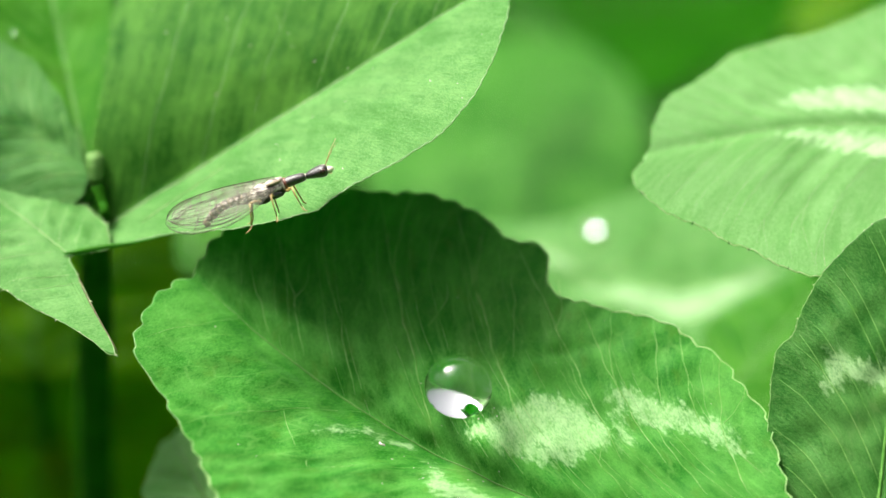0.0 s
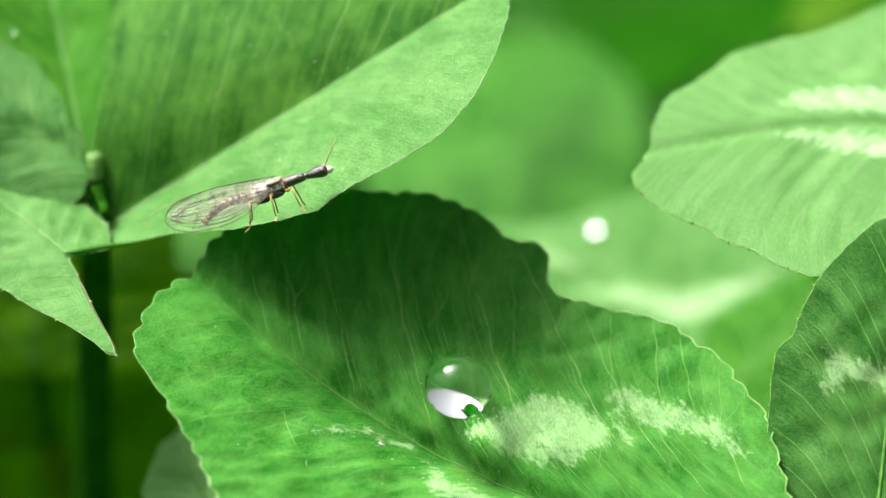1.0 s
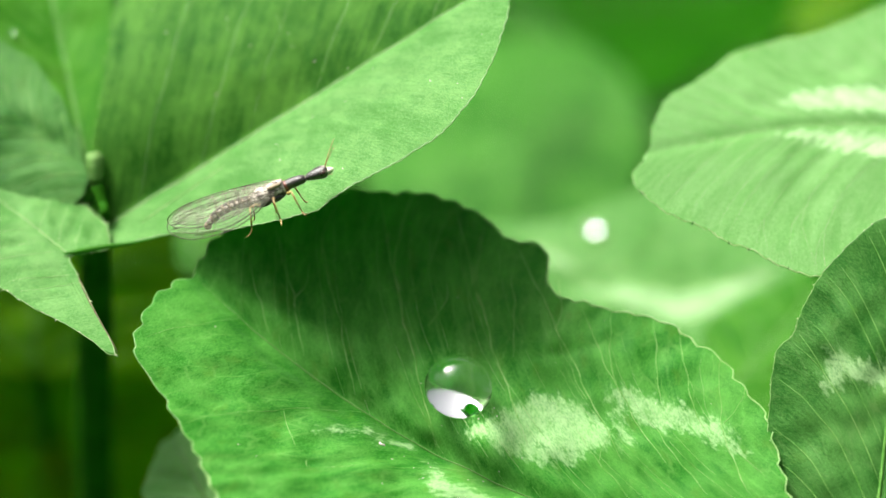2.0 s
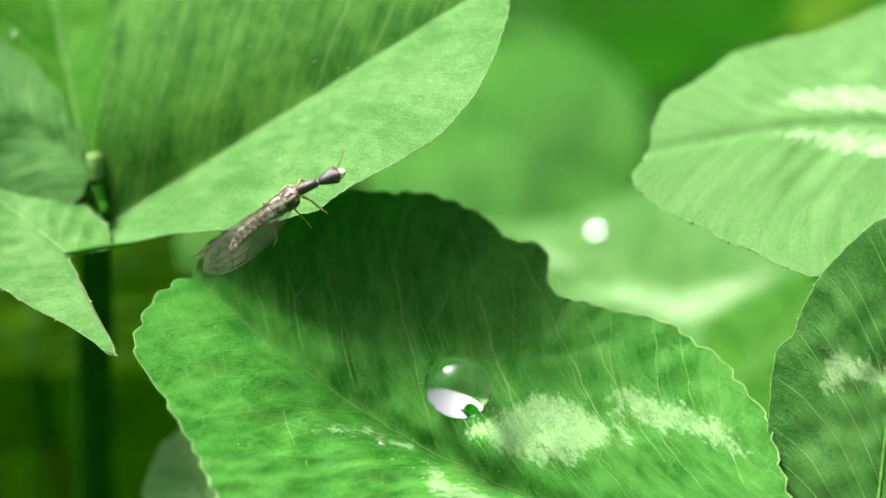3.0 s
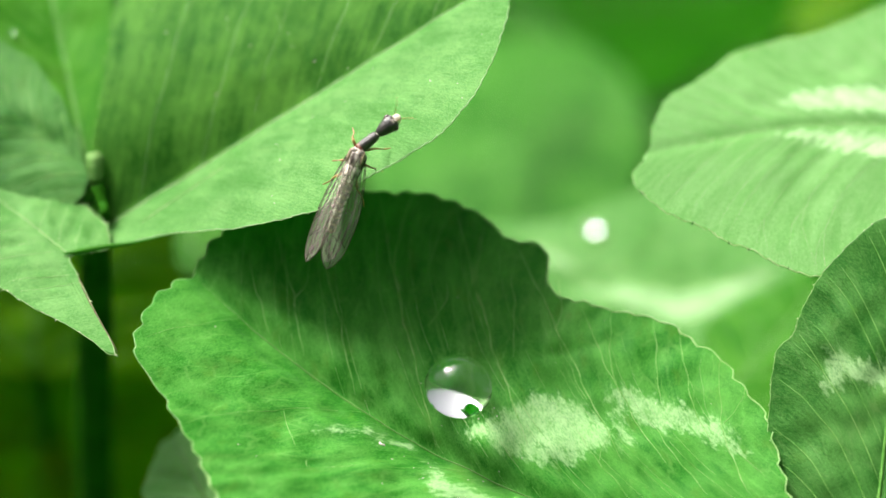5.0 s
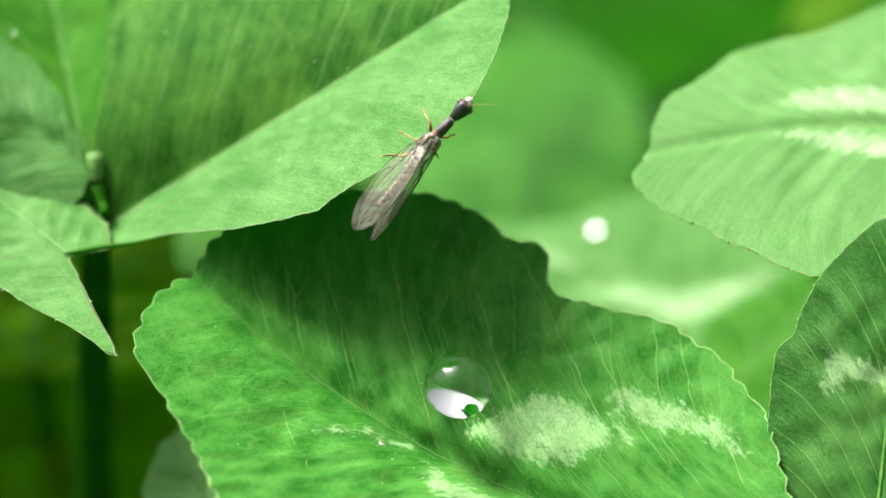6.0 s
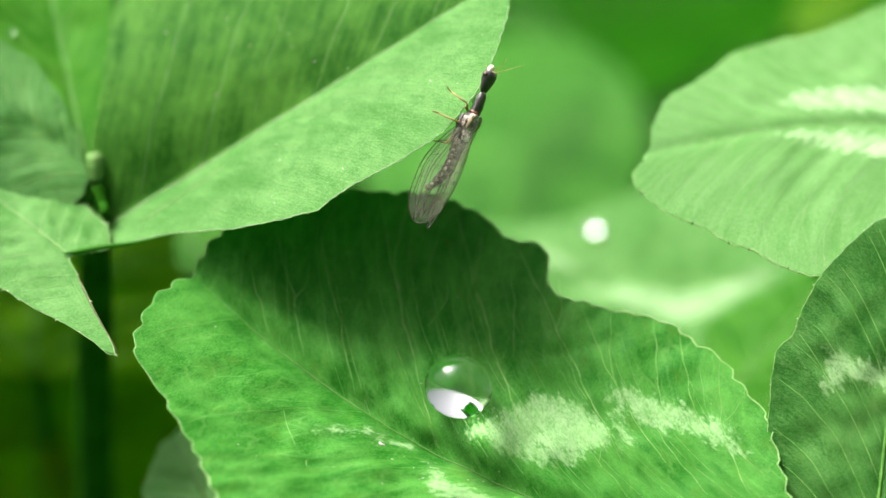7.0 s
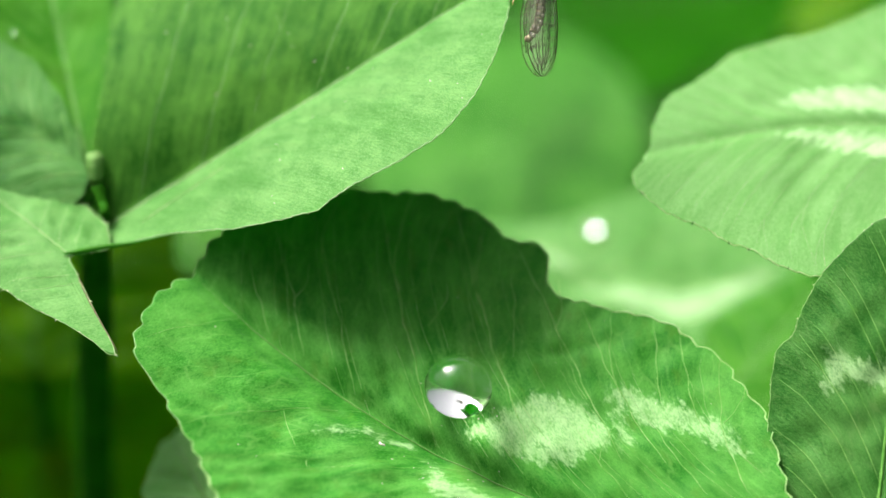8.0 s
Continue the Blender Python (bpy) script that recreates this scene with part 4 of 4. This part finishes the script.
# ---- meadow behind and below: smaller clover ----
def meadow():
    rng = random.Random(5)
    protos = []
    for s in range(3):
        leaf = thing("clover_leaf", "three-part green clover leaf in the meadow, out of focus", "clover leaf", "meadow clover")
        for k in range(3):
            a = radians(90 + 120 * k + rng.uniform(-12, 12))
            tilt = rng.uniform(-0.1, 0.35)
            along = Vector((math.cos(a), math.sin(a), tilt))
            face = Vector((-math.cos(a) * tilt, -math.sin(a) * tilt, 1))
            rr = [9 + 1.5 * math.cos(2 * math.pi * i / 24) - 1.0 * math.exp(-(i if i < 12 else 24 - i) ** 2 / 2.0) + rng.uniform(-0.3, 0.3) for i in range(24)]
            l = Leaflet(tuple(along * 9), along, face, rr, fold=(0.25, 0.25), seed=s * 7 + k, rings=14, spokes=72, spacing=2.2, quilt=(0.1, 0.1), rough=0.06)
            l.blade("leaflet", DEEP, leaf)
        stalk(leaf, [(0, 0, 0), (1, 1, -20), (2, 0, -75)], [0.6, 0.8, 1.0])
        protos.append(leaf)
    put = 0
    spots = []
    while put < 45:
        x, y, z = rng.uniform(-70, 70), rng.uniform(-30, 170), rng.uniform(5, 30)
        deep = (y + 113.1) * 0.7071 - (z - 233.1) * 0.7071
        if deep < 245 or any((x - q[0]) ** 2 + (y - q[1]) ** 2 + (z - q[2]) ** 2 < 15**2 for q in spots):
            continue
        spots.append((x, y, z))
        m = Matrix.Translation(Vector((x, y, z)) * MM) @ pose(0, 0, 0, rng.uniform(-14, 14), rng.uniform(-14, 14), rng.uniform(0, 360))
        if put < 3:
            protos[put].matrix_basis = m
        else:
            copy_thing(protos[put % 3], m)
        put += 1


meadow()


# ---- the snakefly ----
def snakefly():
    """Local millimetres: x forward, y to its left, z out of its back; origin where the long neck meets the thorax."""
    fly = thing("snakefly", "small brown snakefly with a long black neck and clear netted wings", "insect")
    # thorax: two humped rings with pale plates
    t1 = tube_mesh([(0.12, 0, -0.1), (0.0, 0, -0.1), (-0.25, 0, -0.1), (-0.6, 0, -0.12), (-0.95, 0, -0.14), (-1.1, 0, -0.14)], [0.24, 0.38, 0.52, 0.57, 0.52, 0.4], 16, (0.95, 1.1))
    t2 = tube_mesh([(-1.0, 0, -0.14), (-1.15, 0, -0.15), (-1.45, 0, -0.17), (-1.8, 0, -0.2), (-2.05, 0, -0.22)], [0.42, 0.58, 0.61, 0.52, 0.38], 16, (0.9, 1.05))
    part("mesothorax", mesh_of("mesothorax", *t1, THORAX), fly)
    part("metathorax", mesh_of("metathorax", *t2, THORAX), fly)
    for x, w, s in ((-0.12, 0.34, 0.12), (-0.42, 0.36, 0.1), (-0.85, 0.34, 0.1), (-1.35, 0.3, 0.14)):
        for k in (1, -1):
            part("back_plate", mesh_of("back_plate", *ball((x, k * 0.2, 0.36 - 0.05 * abs(x)), (s * 1.3, 0.2, 0.07)), PLATE), fly, "pale plate on the thorax")
    for k in (1, -1):
        part("side_plate", mesh_of("side_plate", *ball((-0.7, k * 0.45, -0.46), (0.5, 0.13, 0.2)), BLACK), fly, "black plate on the side of the thorax")
        part("wing_base", mesh_of("wing_base", *ball((-0.5, k * 0.42, 0.28), (0.45, 0.12, 0.14)), BAND), fly, "pale wing hinge")
    # abdomen of eight rings, arched, its tip drooping
    for i in range(8):
        x0, x1 = -1.85 - 0.405 * i, -1.85 - 0.405 * (i + 1) - 0.04
        z0, z1 = (-0.2 + 0.3 * math.sin(2.4 * q) - 0.62 * q**3 for q in (i / 8, (i + 1) / 8))
        r = 0.40 - 0.012 * i - (0.1 if i == 7 else 0)
        pts = [(x0 + (x1 - x0) * q, 0, z0 + (z1 - z0) * q) for q in (0, 0.12, 0.4, 0.75, 1)]
        seg = part("abdomen_segment", mesh_of("abdomen_segment", *tube_mesh(pts, [r * 0.86, r, r * 1.05, r * 0.98, r * 0.8], 14, (1.0, 0.85)), UMBER), fly)
        band = tube_mesh([pts[3], ((pts[3][0] + pts[4][0]) / 2, 0, (pts[3][2] + pts[4][2]) / 2), pts[4]], [r * 1.0, r * 0.99, r * 0.84], 14, (1.0, 0.85))
        for k in (1, -1):
            part("side_spot", mesh_of("side_spot", *ball(((x0 + x1) / 2, k * r * 0.84, (z0 + z1) / 2 + 0.1), (0.15, 0.09, 0.14), 10, 6), PLATE), seg, "pale spot on its flank")
        part("segment_band", mesh_of("segment_band", *band, BAND), seg, "pale hind rim")
    part("tail_tip", mesh_of("tail_tip", *ball((-5.12, 0, -0.66), (0.24, 0.24, 0.24)), BAND), fly)
    # long neck, head, eyes, mouthparts, antennae
    neck = part("prothorax", mesh_of("prothorax", *tube_mesh([(-0.12, 0, -0.05), (0.1, 0, -0.04), (0.4, 0, 0.0), (0.8, 0, 0.02), (1.15, 0, 0.02), (1.4, 0, 0.0), (1.5, 0, 0.0)],
                [0.27, 0.36, 0.38, 0.36, 0.34, 0.28, 0.16], 14, (1.0, 0.9)), BLACK), fly, "long glossy black neck")
    part("neck_ring", mesh_of("neck_ring", *tube_mesh([(-0.08, 0, -0.05), (0.06, 0, -0.05), (0.22, 0, -0.03)], [0.3, 0.38, 0.385], 14), RUST), neck, "rust-red ring at the base of the neck")
    part("collar", mesh_of("collar", *tube_mesh([(1.38, 0, 0), (1.45, 0, 0), (1.52, 0, 0)], [0.19, 0.2, 0.16], 12), BONE), neck, "pale collar behind the head")
    part("head", mesh_of("head", *tube_mesh([(1.45, 0, 0), (1.6, 0, 0.01), (1.95, 0, 0.03), (2.3, 0, 0.04), (2.6, 0, 0.03), (2.82, 0, 0.0), (2.95, 0, -0.02)],
         [0.15, 0.26, 0.38, 0.48, 0.52, 0.47, 0.3], 16, (1.08, 0.8)), BLACK), neck, "flat glossy black head")
    part("brow", mesh_of("brow", *ball((2.66, 0, 0.14), (0.34, 0.4, 0.29)), PLATE), neck, "pale patch on the forehead")
    for k in (1, -1):
        part("eye", mesh_of("eye", *ball((2.62, k * 0.47, 0.05), (0.22, 0.16, 0.2)), EYE_DARK), neck, "dark brown bulging eye")
        part("mandible", mesh_of("mandible", *tube_mesh([(2.85, k * 0.15, -0.06), (3.02, k * 0.13, -0.08), (3.16, k * 0.03, -0.09)], [0.09, 0.07, 0.02], 8), BONE), neck)
        part("palp", mesh_of("palp", *tube_mesh([(2.84, k * 0.16, -0.1), (3.0, k * 0.28, -0.2), (3.2, k * 0.3, -0.26)], [0.035, 0.03, 0.012], 6), AMBER), neck)
        pts = [(2.76 + 1.25 * q, k * (0.12 + 0.6 * q * q + 0.2 * q), 0.12 + 1.9 * q - 0.4 * q * q) for q in [i / 14 for i in range(15)]]
        part("antenna", mesh_of("antenna", *tube_mesh(pts, [0.026 - 0.016 * i / 14 + (0.003 if i % 2 else 0) for i in range(15)], 6), AMBER), neck, "thin beaded antenna")
    part("upper_lip", mesh_of("upper_lip", *ball((3.0, 0, -0.02), (0.36, 0.3, 0.22)), BONE), neck, "pale upper lip")
    for p in [neck, *neck.children]:
        p.data.transform(Matrix.Scale(0.94, 4))
    # wings, folded like a roof
    for hind in (0, 1):
        for k in (1, -1):
            wing(fly, k, hind)
    legs = []
    for i, (x, reach, back) in enumerate(((0.05, 0.85, 40), (-0.75, 0.85, -14), (-1.5, 1.25, -55))):
        for k in (1, -1):
            legs.append(leg(fly, x, k, reach, back, AMBER))
    return fly, neck, legs


def wing_at(k, hind, s, c):
    """A place on the wing: s from root to tip, c from the ridge over the back to the outer edge."""
    length, width = (7.0, 2.58) if not hind else (6.3, 2.15)
    lo = 0.02 + 0.26 * max(0.0, (s - 0.4) / 0.6) ** 2.0
    hi = 0.22 + 0.78 * math.sin(min(1.0, s / 0.62) * math.pi / 2) ** 0.9
    if s > 0.7:
        hi -= 0.1 * ((s - 0.7) / 0.3) ** 2.0
    if s > 0.78:
        mid = 0.5 * (lo + hi)
        q = math.sqrt(max(0.0, 1 - ((s - 0.78) / 0.22) ** 2.2))
        lo, hi = mid + (lo - mid) * q, mid + (hi - mid) * q
    v = (lo + (hi - lo) * c) * width
    lean = radians(37 - 3 * c)
    y = -0.12 * min(1.0, 3 * s) - 0.12 * s + v * math.sin(lean) - (0.05 if hind else 0) + 0.2 * (1 - s) ** 3
    z = 0.5 + 0.95 * s**0.8 - v * math.cos(lean) - (0.14 if hind else 0) + (0.05 if k > 0 else 0)
    z += 0.03 * math.sin(9 * c + 4 * s)
    return (-0.35 - (0.35 if hind else 0) - length * s, k * y, z)


def wing(fly, k, hind):
    ns, nc = 26, 10
    verts = [Vector(wing_at(k, hind, math.sin(i / ns * math.pi / 2), j / nc)) * MM for i in range(ns + 1) for j in range(nc + 1)]
    faces = [(i * (nc + 1) + j, (i + 1) * (nc + 1) + j, (i + 1) * (nc + 1) + j + 1, i * (nc + 1) + j + 1) for i in range(ns) for j in range(nc)]
    w = part("hindwing" if hind else "forewing", mesh_of("wing", verts, faces, MEMBRANE), fly, "clear folded wing with dark netted veins")
    rng = random.Random(40 + hind)

    def cord(path, r, name="wing_vein"):
        part(name, mesh_of(name, *tube_mesh([wing_at(k, hind, s, c) for s, c in path], [r] * len(path), 5), NERVE), w)

    n = 30
    thin = 0.7 if hind else 1.0
    run = [math.sin(i / n * math.pi / 2) for i in range(n + 1)]
    rim = [(s, 1.0) for s in run] + [(s, 0.0) for s in reversed(run)]
    cord(rim, 0.025 * thin, "wing_rim")
    rows, ends = [0.0, 0.24, 0.48, 0.7, 0.9, 1.0], [1, 0.8, 0.86, 0.88, 0.8, 1]
    bends = [0, *(rng.uniform(0.03, 0.06) * rng.choice((-1, 1)) for _ in range(3)), 0.012, 0]
    phases = [rng.uniform(0, 6) for _ in rows]

    def lane(j, s):
        fan = 1.0 - 0.35 * max(0.0, 0.25 - s) / 0.25 if 0 < j < 4 else 1.0
        return min(1.0, max(0.0, 1.0 - (1.0 - rows[j]) * fan + bends[j] * math.sin(8 * s + phases[j])))

    for j in range(1, 5):
        cord([(s, lane(j, s)) for s in [0.02 + (ends[j] - 0.02) * i / 24 for i in range(25)]], (0.02 if j < 3 else 0.023) * thin)
        # each long vein ends in a fork at the wing's rim
        if j < 4:
            for d in (-1, 1):
                s1, c1 = min(0.985, ends[j] + 0.1 + 0.03 * d), min(0.97, max(0.03, lane(j, ends[j]) + d * 0.13))
                cord([(ends[j] - 0.01, lane(j, ends[j])), ((ends[j] + s1) / 2, (lane(j, ends[j]) + c1) / 2 + 0.02 * d), (s1, c1)], 0.018 * thin)
    for j, (first, step) in enumerate(((0.16, 0.095), (0.3, 0.19), (0.24, 0.2), (0.33, 0.17), (0.08, 0.09))):
        s = first + rng.uniform(0, 0.05)
        while s < min(ends[j], ends[j + 1]) - 0.02:
            slope = rng.uniform(0.01, 0.05) if j < 4 else 0.012
            q = min(s + slope, 0.985)
            a, b = lane(j, s), lane(j + 1, q)
            cord([(s, a), ((s + q) / 2 + rng.uniform(-0.008, 0.008), (a + b) / 2), (q, b)], 0.018 * thin, "cross_vein")
            s += step * rng.uniform(0.8, 1.3) * (1.2 if hind else 1.0)


def leg(fly, x, k, reach, back, material):
    """Thigh up and out, shin down, foot flat; built about its hip, pointing out to its side."""
    c, s = math.cos(radians(back)), math.sin(radians(back))

    def at(out, z):
        return (out * s, k * out * c, z)

    thigh = tube_mesh([at(0, 0), at(0.18, -0.02), at(0.42 * reach, 0.08), at(0.72 * reach, 0.1)], [0.09, 0.1, 0.085, 0.06], 8)
    shin = tube_mesh([at(0.71 * reach, 0.12), at(0.86 * reach, -0.5), at(1.05 * reach, -1.15)], [0.055, 0.048, 0.04], 8)
    foot = tube_mesh([at(1.04 * reach, -1.13), at(1.12 * reach, -1.28), at(1.34 * reach, -1.4), at(1.5 * reach, -1.42)], [0.042, 0.046, 0.038, 0.018], 7)
    l = part("leg", mesh_of("thigh", *thigh, material), fly, "thin amber leg", pose(x * MM, k * 0.3 * MM, -0.42 * MM))
    part("shin", mesh_of("shin", *shin, material), l)
    part("foot", mesh_of("foot", *foot, material), l)
    return l


FLY, NECK, LEGS = snakefly()


def motions():
    walk(FLY, [
        (0.0, pose(-0.00956, -0.00118, 0.12674, -34.8, -15.6, 12.7)),
        (0.4, pose(-0.00956, -0.00118, 0.12674, -34.8, -15.7, 12.8)),
        (0.9, pose(-0.00956, -0.00118, 0.12674, -34.6, -14.7, 11.7)),
        (1.2, pose(-0.00960, -0.00118, 0.12674, -34.6, -14.8, 11.9)),
        (1.7, pose(-0.00956, -0.00118, 0.12674, -34.6, -14.8, 11.9)),
        (2.8, pose(-0.00921, -0.00214, 0.12648, 5.7, -24.1, 22.4)),
        (2.9, pose(-0.00894, -0.00192, 0.12674, 8.3, -24.9, 23.6)),
        (3.0, pose(-0.00874, -0.00188, 0.12680, 10.0, -27.6, 27.2)),
        (3.1, pose(-0.00843, -0.00163, 0.12707, 12.0, -29.6, 29.8)),
        (3.2, pose(-0.00819, -0.00131, 0.12742, 14.1, -30.9, 32.1)),
        (3.3, pose(-0.00803, -0.00125, 0.12750, 16.8, -31.3, 32.6)),
        (3.4, pose(-0.00813, -0.00172, 0.12706, 16.8, -34.9, 38.6)),
        (3.5, pose(-0.00806, -0.00187, 0.12693, 17.2, -28.9, 28.9)),
        (3.6, pose(-0.00796, -0.00189, 0.12694, 13.0, -29.3, 29.5)),
        (3.7, pose(-0.00792, -0.00185, 0.12700, 15.4, -30.7, 31.7)),
        (3.8, pose(-0.00748, -0.00184, 0.12704, 17.3, -32.5, 34.6)),
        (3.9, pose(-0.00704, -0.00183, 0.12707, 17.1, -36.3, 41.2)),
        (4.0, pose(-0.00697, -0.00163, 0.12730, 14.8, -37.1, 43.0)),
        (4.1, pose(-0.00684, -0.00183, 0.12712, 13.1, -37.5, 43.6)),
        (4.2, pose(-0.00653, -0.00173, 0.12725, 13.4, -35.8, 40.4)),
        (4.3, pose(-0.00653, -0.00174, 0.12726, 8.3, -41.6, 53.7)),
        (4.4, pose(-0.00623, -0.00132, 0.12770, 8.6, -42.7, 57.3)),
        (4.5, pose(-0.00593, -0.00129, 0.12776, 13.8, -41.3, 53.3)),
        (4.6, pose(-0.00552, -0.00113, 0.12790, 12.9, -42.7, 57.6)),
        (4.7, pose(-0.00539, -0.00089, 0.12813, 11.8, -44.1, 62.2)),
        (5.8, pose(-0.00128, 0.00034, 0.12915, 38.1, -39.3, 47.8)),
        (5.9, pose(-0.00064, 0.00021, 0.12899, 45.3, -36.6, 42.1)),
        (6.0, pose(-0.00044, 0.00038, 0.12915, 49.5, -36.4, 41.7)),
        (6.1, pose(-0.00020, 0.00044, 0.12910, 54.1, -35.7, 40.5)),
        (6.2, pose(-0.00003, 0.00031, 0.12885, 60.5, -33.4, 36.1)),
        (6.3, pose(0.00041, 0.00027, 0.12870, 66.3, -33.6, 36.2)),
        (6.4, pose(0.00098, 0.00067, 0.12898, 70.1, -35.6, 40.1)),
        (6.5, pose(0.00152, 0.00099, 0.12919, 76.1, -35.4, 39.8)),
        (6.6, pose(0.00129, 0.00091, 0.12900, 78.4, -34.4, 38.0)),
        (6.7, pose(0.00122, 0.00099, 0.12897, 80.0, -34.1, 37.4)),
        (6.8, pose(0.00163, 0.00126, 0.12913, 80.0, -35.2, 39.5)),
        (6.9, pose(0.00180, 0.00166, 0.12941, 79.5, -36.7, 42.4)),
        (7.0, pose(0.00190, 0.00189, 0.12952, 75.7, -41.3, 53.3)),
        (7.1, pose(0.00261, 0.00206, 0.12941, 87.6, -40.7, 51.7)),
        (7.2, pose(0.00313, 0.00252, 0.12959, 101.3, -39.7, 49.0)),
        (7.3, pose(0.00388, 0.00313, 0.12991, 109.5, -39.2, 48.0)),
        (7.4, pose(0.00463, 0.00422, 0.13072, 112.4, -40.8, 52.0)),
        (7.5, pose(0.00515, 0.00504, 0.13126, 115.4, -41.2, 53.0)),
        (7.6, pose(0.00526, 0.00588, 0.13193, 107.1, -45.0, 66.6)),
        (7.7, pose(0.00543, 0.00675, 0.13263, 102.1, -46.5, 75.2)),
        (7.8, pose(0.00554, 0.00759, 0.13330, 100.9, -47.0, 78.7)),
        (8.0, pose(0.00606, 0.00993, 0.13530, 97.6, -47.4, 86.4)),
    ])
    walk(NECK, [
        (0.0, pose(0, 0, 0, 0, 3.1, 1.8)),
        (0.4, pose(0, 0, 0, 0, 3.2, 1.7)),
        (0.9, pose(0, 0, 0, 0, 1.8, 2.0)),
        (1.2, pose(0, 0, 0, 0, 2.2, 1.9)),
        (1.7, pose(0, 0, 0, 0, 2.0, 1.9)),
        (2.8, pose(0, 0, 0, 0, 8.1, -7.3)),
        (2.9, pose(0, 0, 0, 0, 11.5, -14.4)),
        (3.0, pose(0, 0, 0, 0, 9.7, -13.0)),
        (3.1, pose(0, 0, 0, 0, 10.6, -17.1)),
        (3.2, pose(0, 0, 0, 0, 8.5, -14.7)),
        (3.3, pose(0, 0, 0, 0, 7.6, -14.7)),
        (3.4, pose(0, 0, 0, 0, 6.8, -14.5)),
        (3.5, pose(0, 0, 0, 0, 8.0, -14.6)),
        (3.6, pose(0, 0, 0, 0, 7.4, -10.4)),
        (3.7, pose(0, 0, 0, 0, 8.3, -14.9)),
        (3.8, pose(0, 0, 0, 0, 8.6, -19.4)),
        (3.9, pose(0, 0, 0, 0, 7.4, -19.3)),
        (4.0, pose(0, 0, 0, 0, 8.0, -19.9)),
        (4.1, pose(0, 0, 0, 0, 8.7, -20.2)),
        (4.2, pose(0, 0, 0, 0, 9.5, -21.0)),
        (4.3, pose(0, 0, 0, 0, 10.0, -27.1)),
        (4.4, pose(0, 0, 0, 0, 10.2, -36.1)),
        (4.5, pose(0, 0, 0, 0, 7.3, -27.0)),
        (4.6, pose(0, 0, 0, 0, 6.0, -23.3)),
        (4.7, pose(0, 0, 0, 0, 5.9, -30.5)),
        (5.8, pose(0, 0, 0, 0, -1.1, -20.5)),
        (5.9, pose(0, 0, 0, 0, 0.1, -9.7)),
        (6.0, pose(0, 0, 0, 0, -0.1, -7.9)),
        (6.1, pose(0, 0, 0, 0, 2.3, -0.3)),
        (6.2, pose(0, 0, 0, 0, 3.5, 1.8)),
        (6.3, pose(0, 0, 0, 0, 3.3, 0.5)),
        (6.4, pose(0, 0, 0, 0, 4.4, 1.8)),
        (6.5, pose(0, 0, 0, 0, 7.6, 4.8)),
        (6.6, pose(0, 0, 0, 0, -1.4, -4.8)),
        (6.7, pose(0, 0, 0, 0, 0.4, -2.9)),
        (6.8, pose(0, 0, 0, 0, 7.0, 3.4)),
        (6.9, pose(0, 0, 0, 0, 15.5, 11.3)),
        (7.0, pose(0, 0, 0, 0, 6.3, 2.1)),
        (7.1, pose(0, 0, 0, 0, 8.6, 2.1)),
        (7.2, pose(0, 0, 0, 0, 12.8, 1.4)),
        (7.3, pose(0, 0, 0, 0, 12.3, -0.4)),
        (7.4, pose(0, 0, 0, 0, 10.5, -1.7)),
        (7.5, pose(0, 0, 0, 0, 17.1, -2.4)),
        (7.6, pose(0, 0, 0, 0, 7.0, -2.4)),
        (7.7, pose(0, 0, 0, 0, 3.0, -2.5)),
        (7.8, pose(0, 0, 0, 0, 0.7, -2.5)),
        (8.0, pose(0, 0, 0, 0, -4.8, -2.0)),
    ])
    # a tripod gait: still at first, then stepping
    for i, l in enumerate(LEGS):
        hip = l.location.copy()
        sign = 1 if i in (0, 3, 4) else -1
        side = 1 if i % 2 == 0 else -1
        rows = []
        for k in range(81):
            t = k / 10
            pace = min(1.0, max(0.06, (t - 1.6) / 0.6))
            swing = 15 * pace * math.sin(2 * math.pi * t / 0.52 + (0 if sign > 0 else math.pi))
            lift = 7 * pace * max(0.0, math.cos(2 * math.pi * t / 0.52 + (0 if sign > 0 else math.pi)))
            rows.append((t, Matrix.Translation(hip) @ pose(0, 0, 0, side * lift, 0, side * swing)))
        walk(l, rows)


motions()
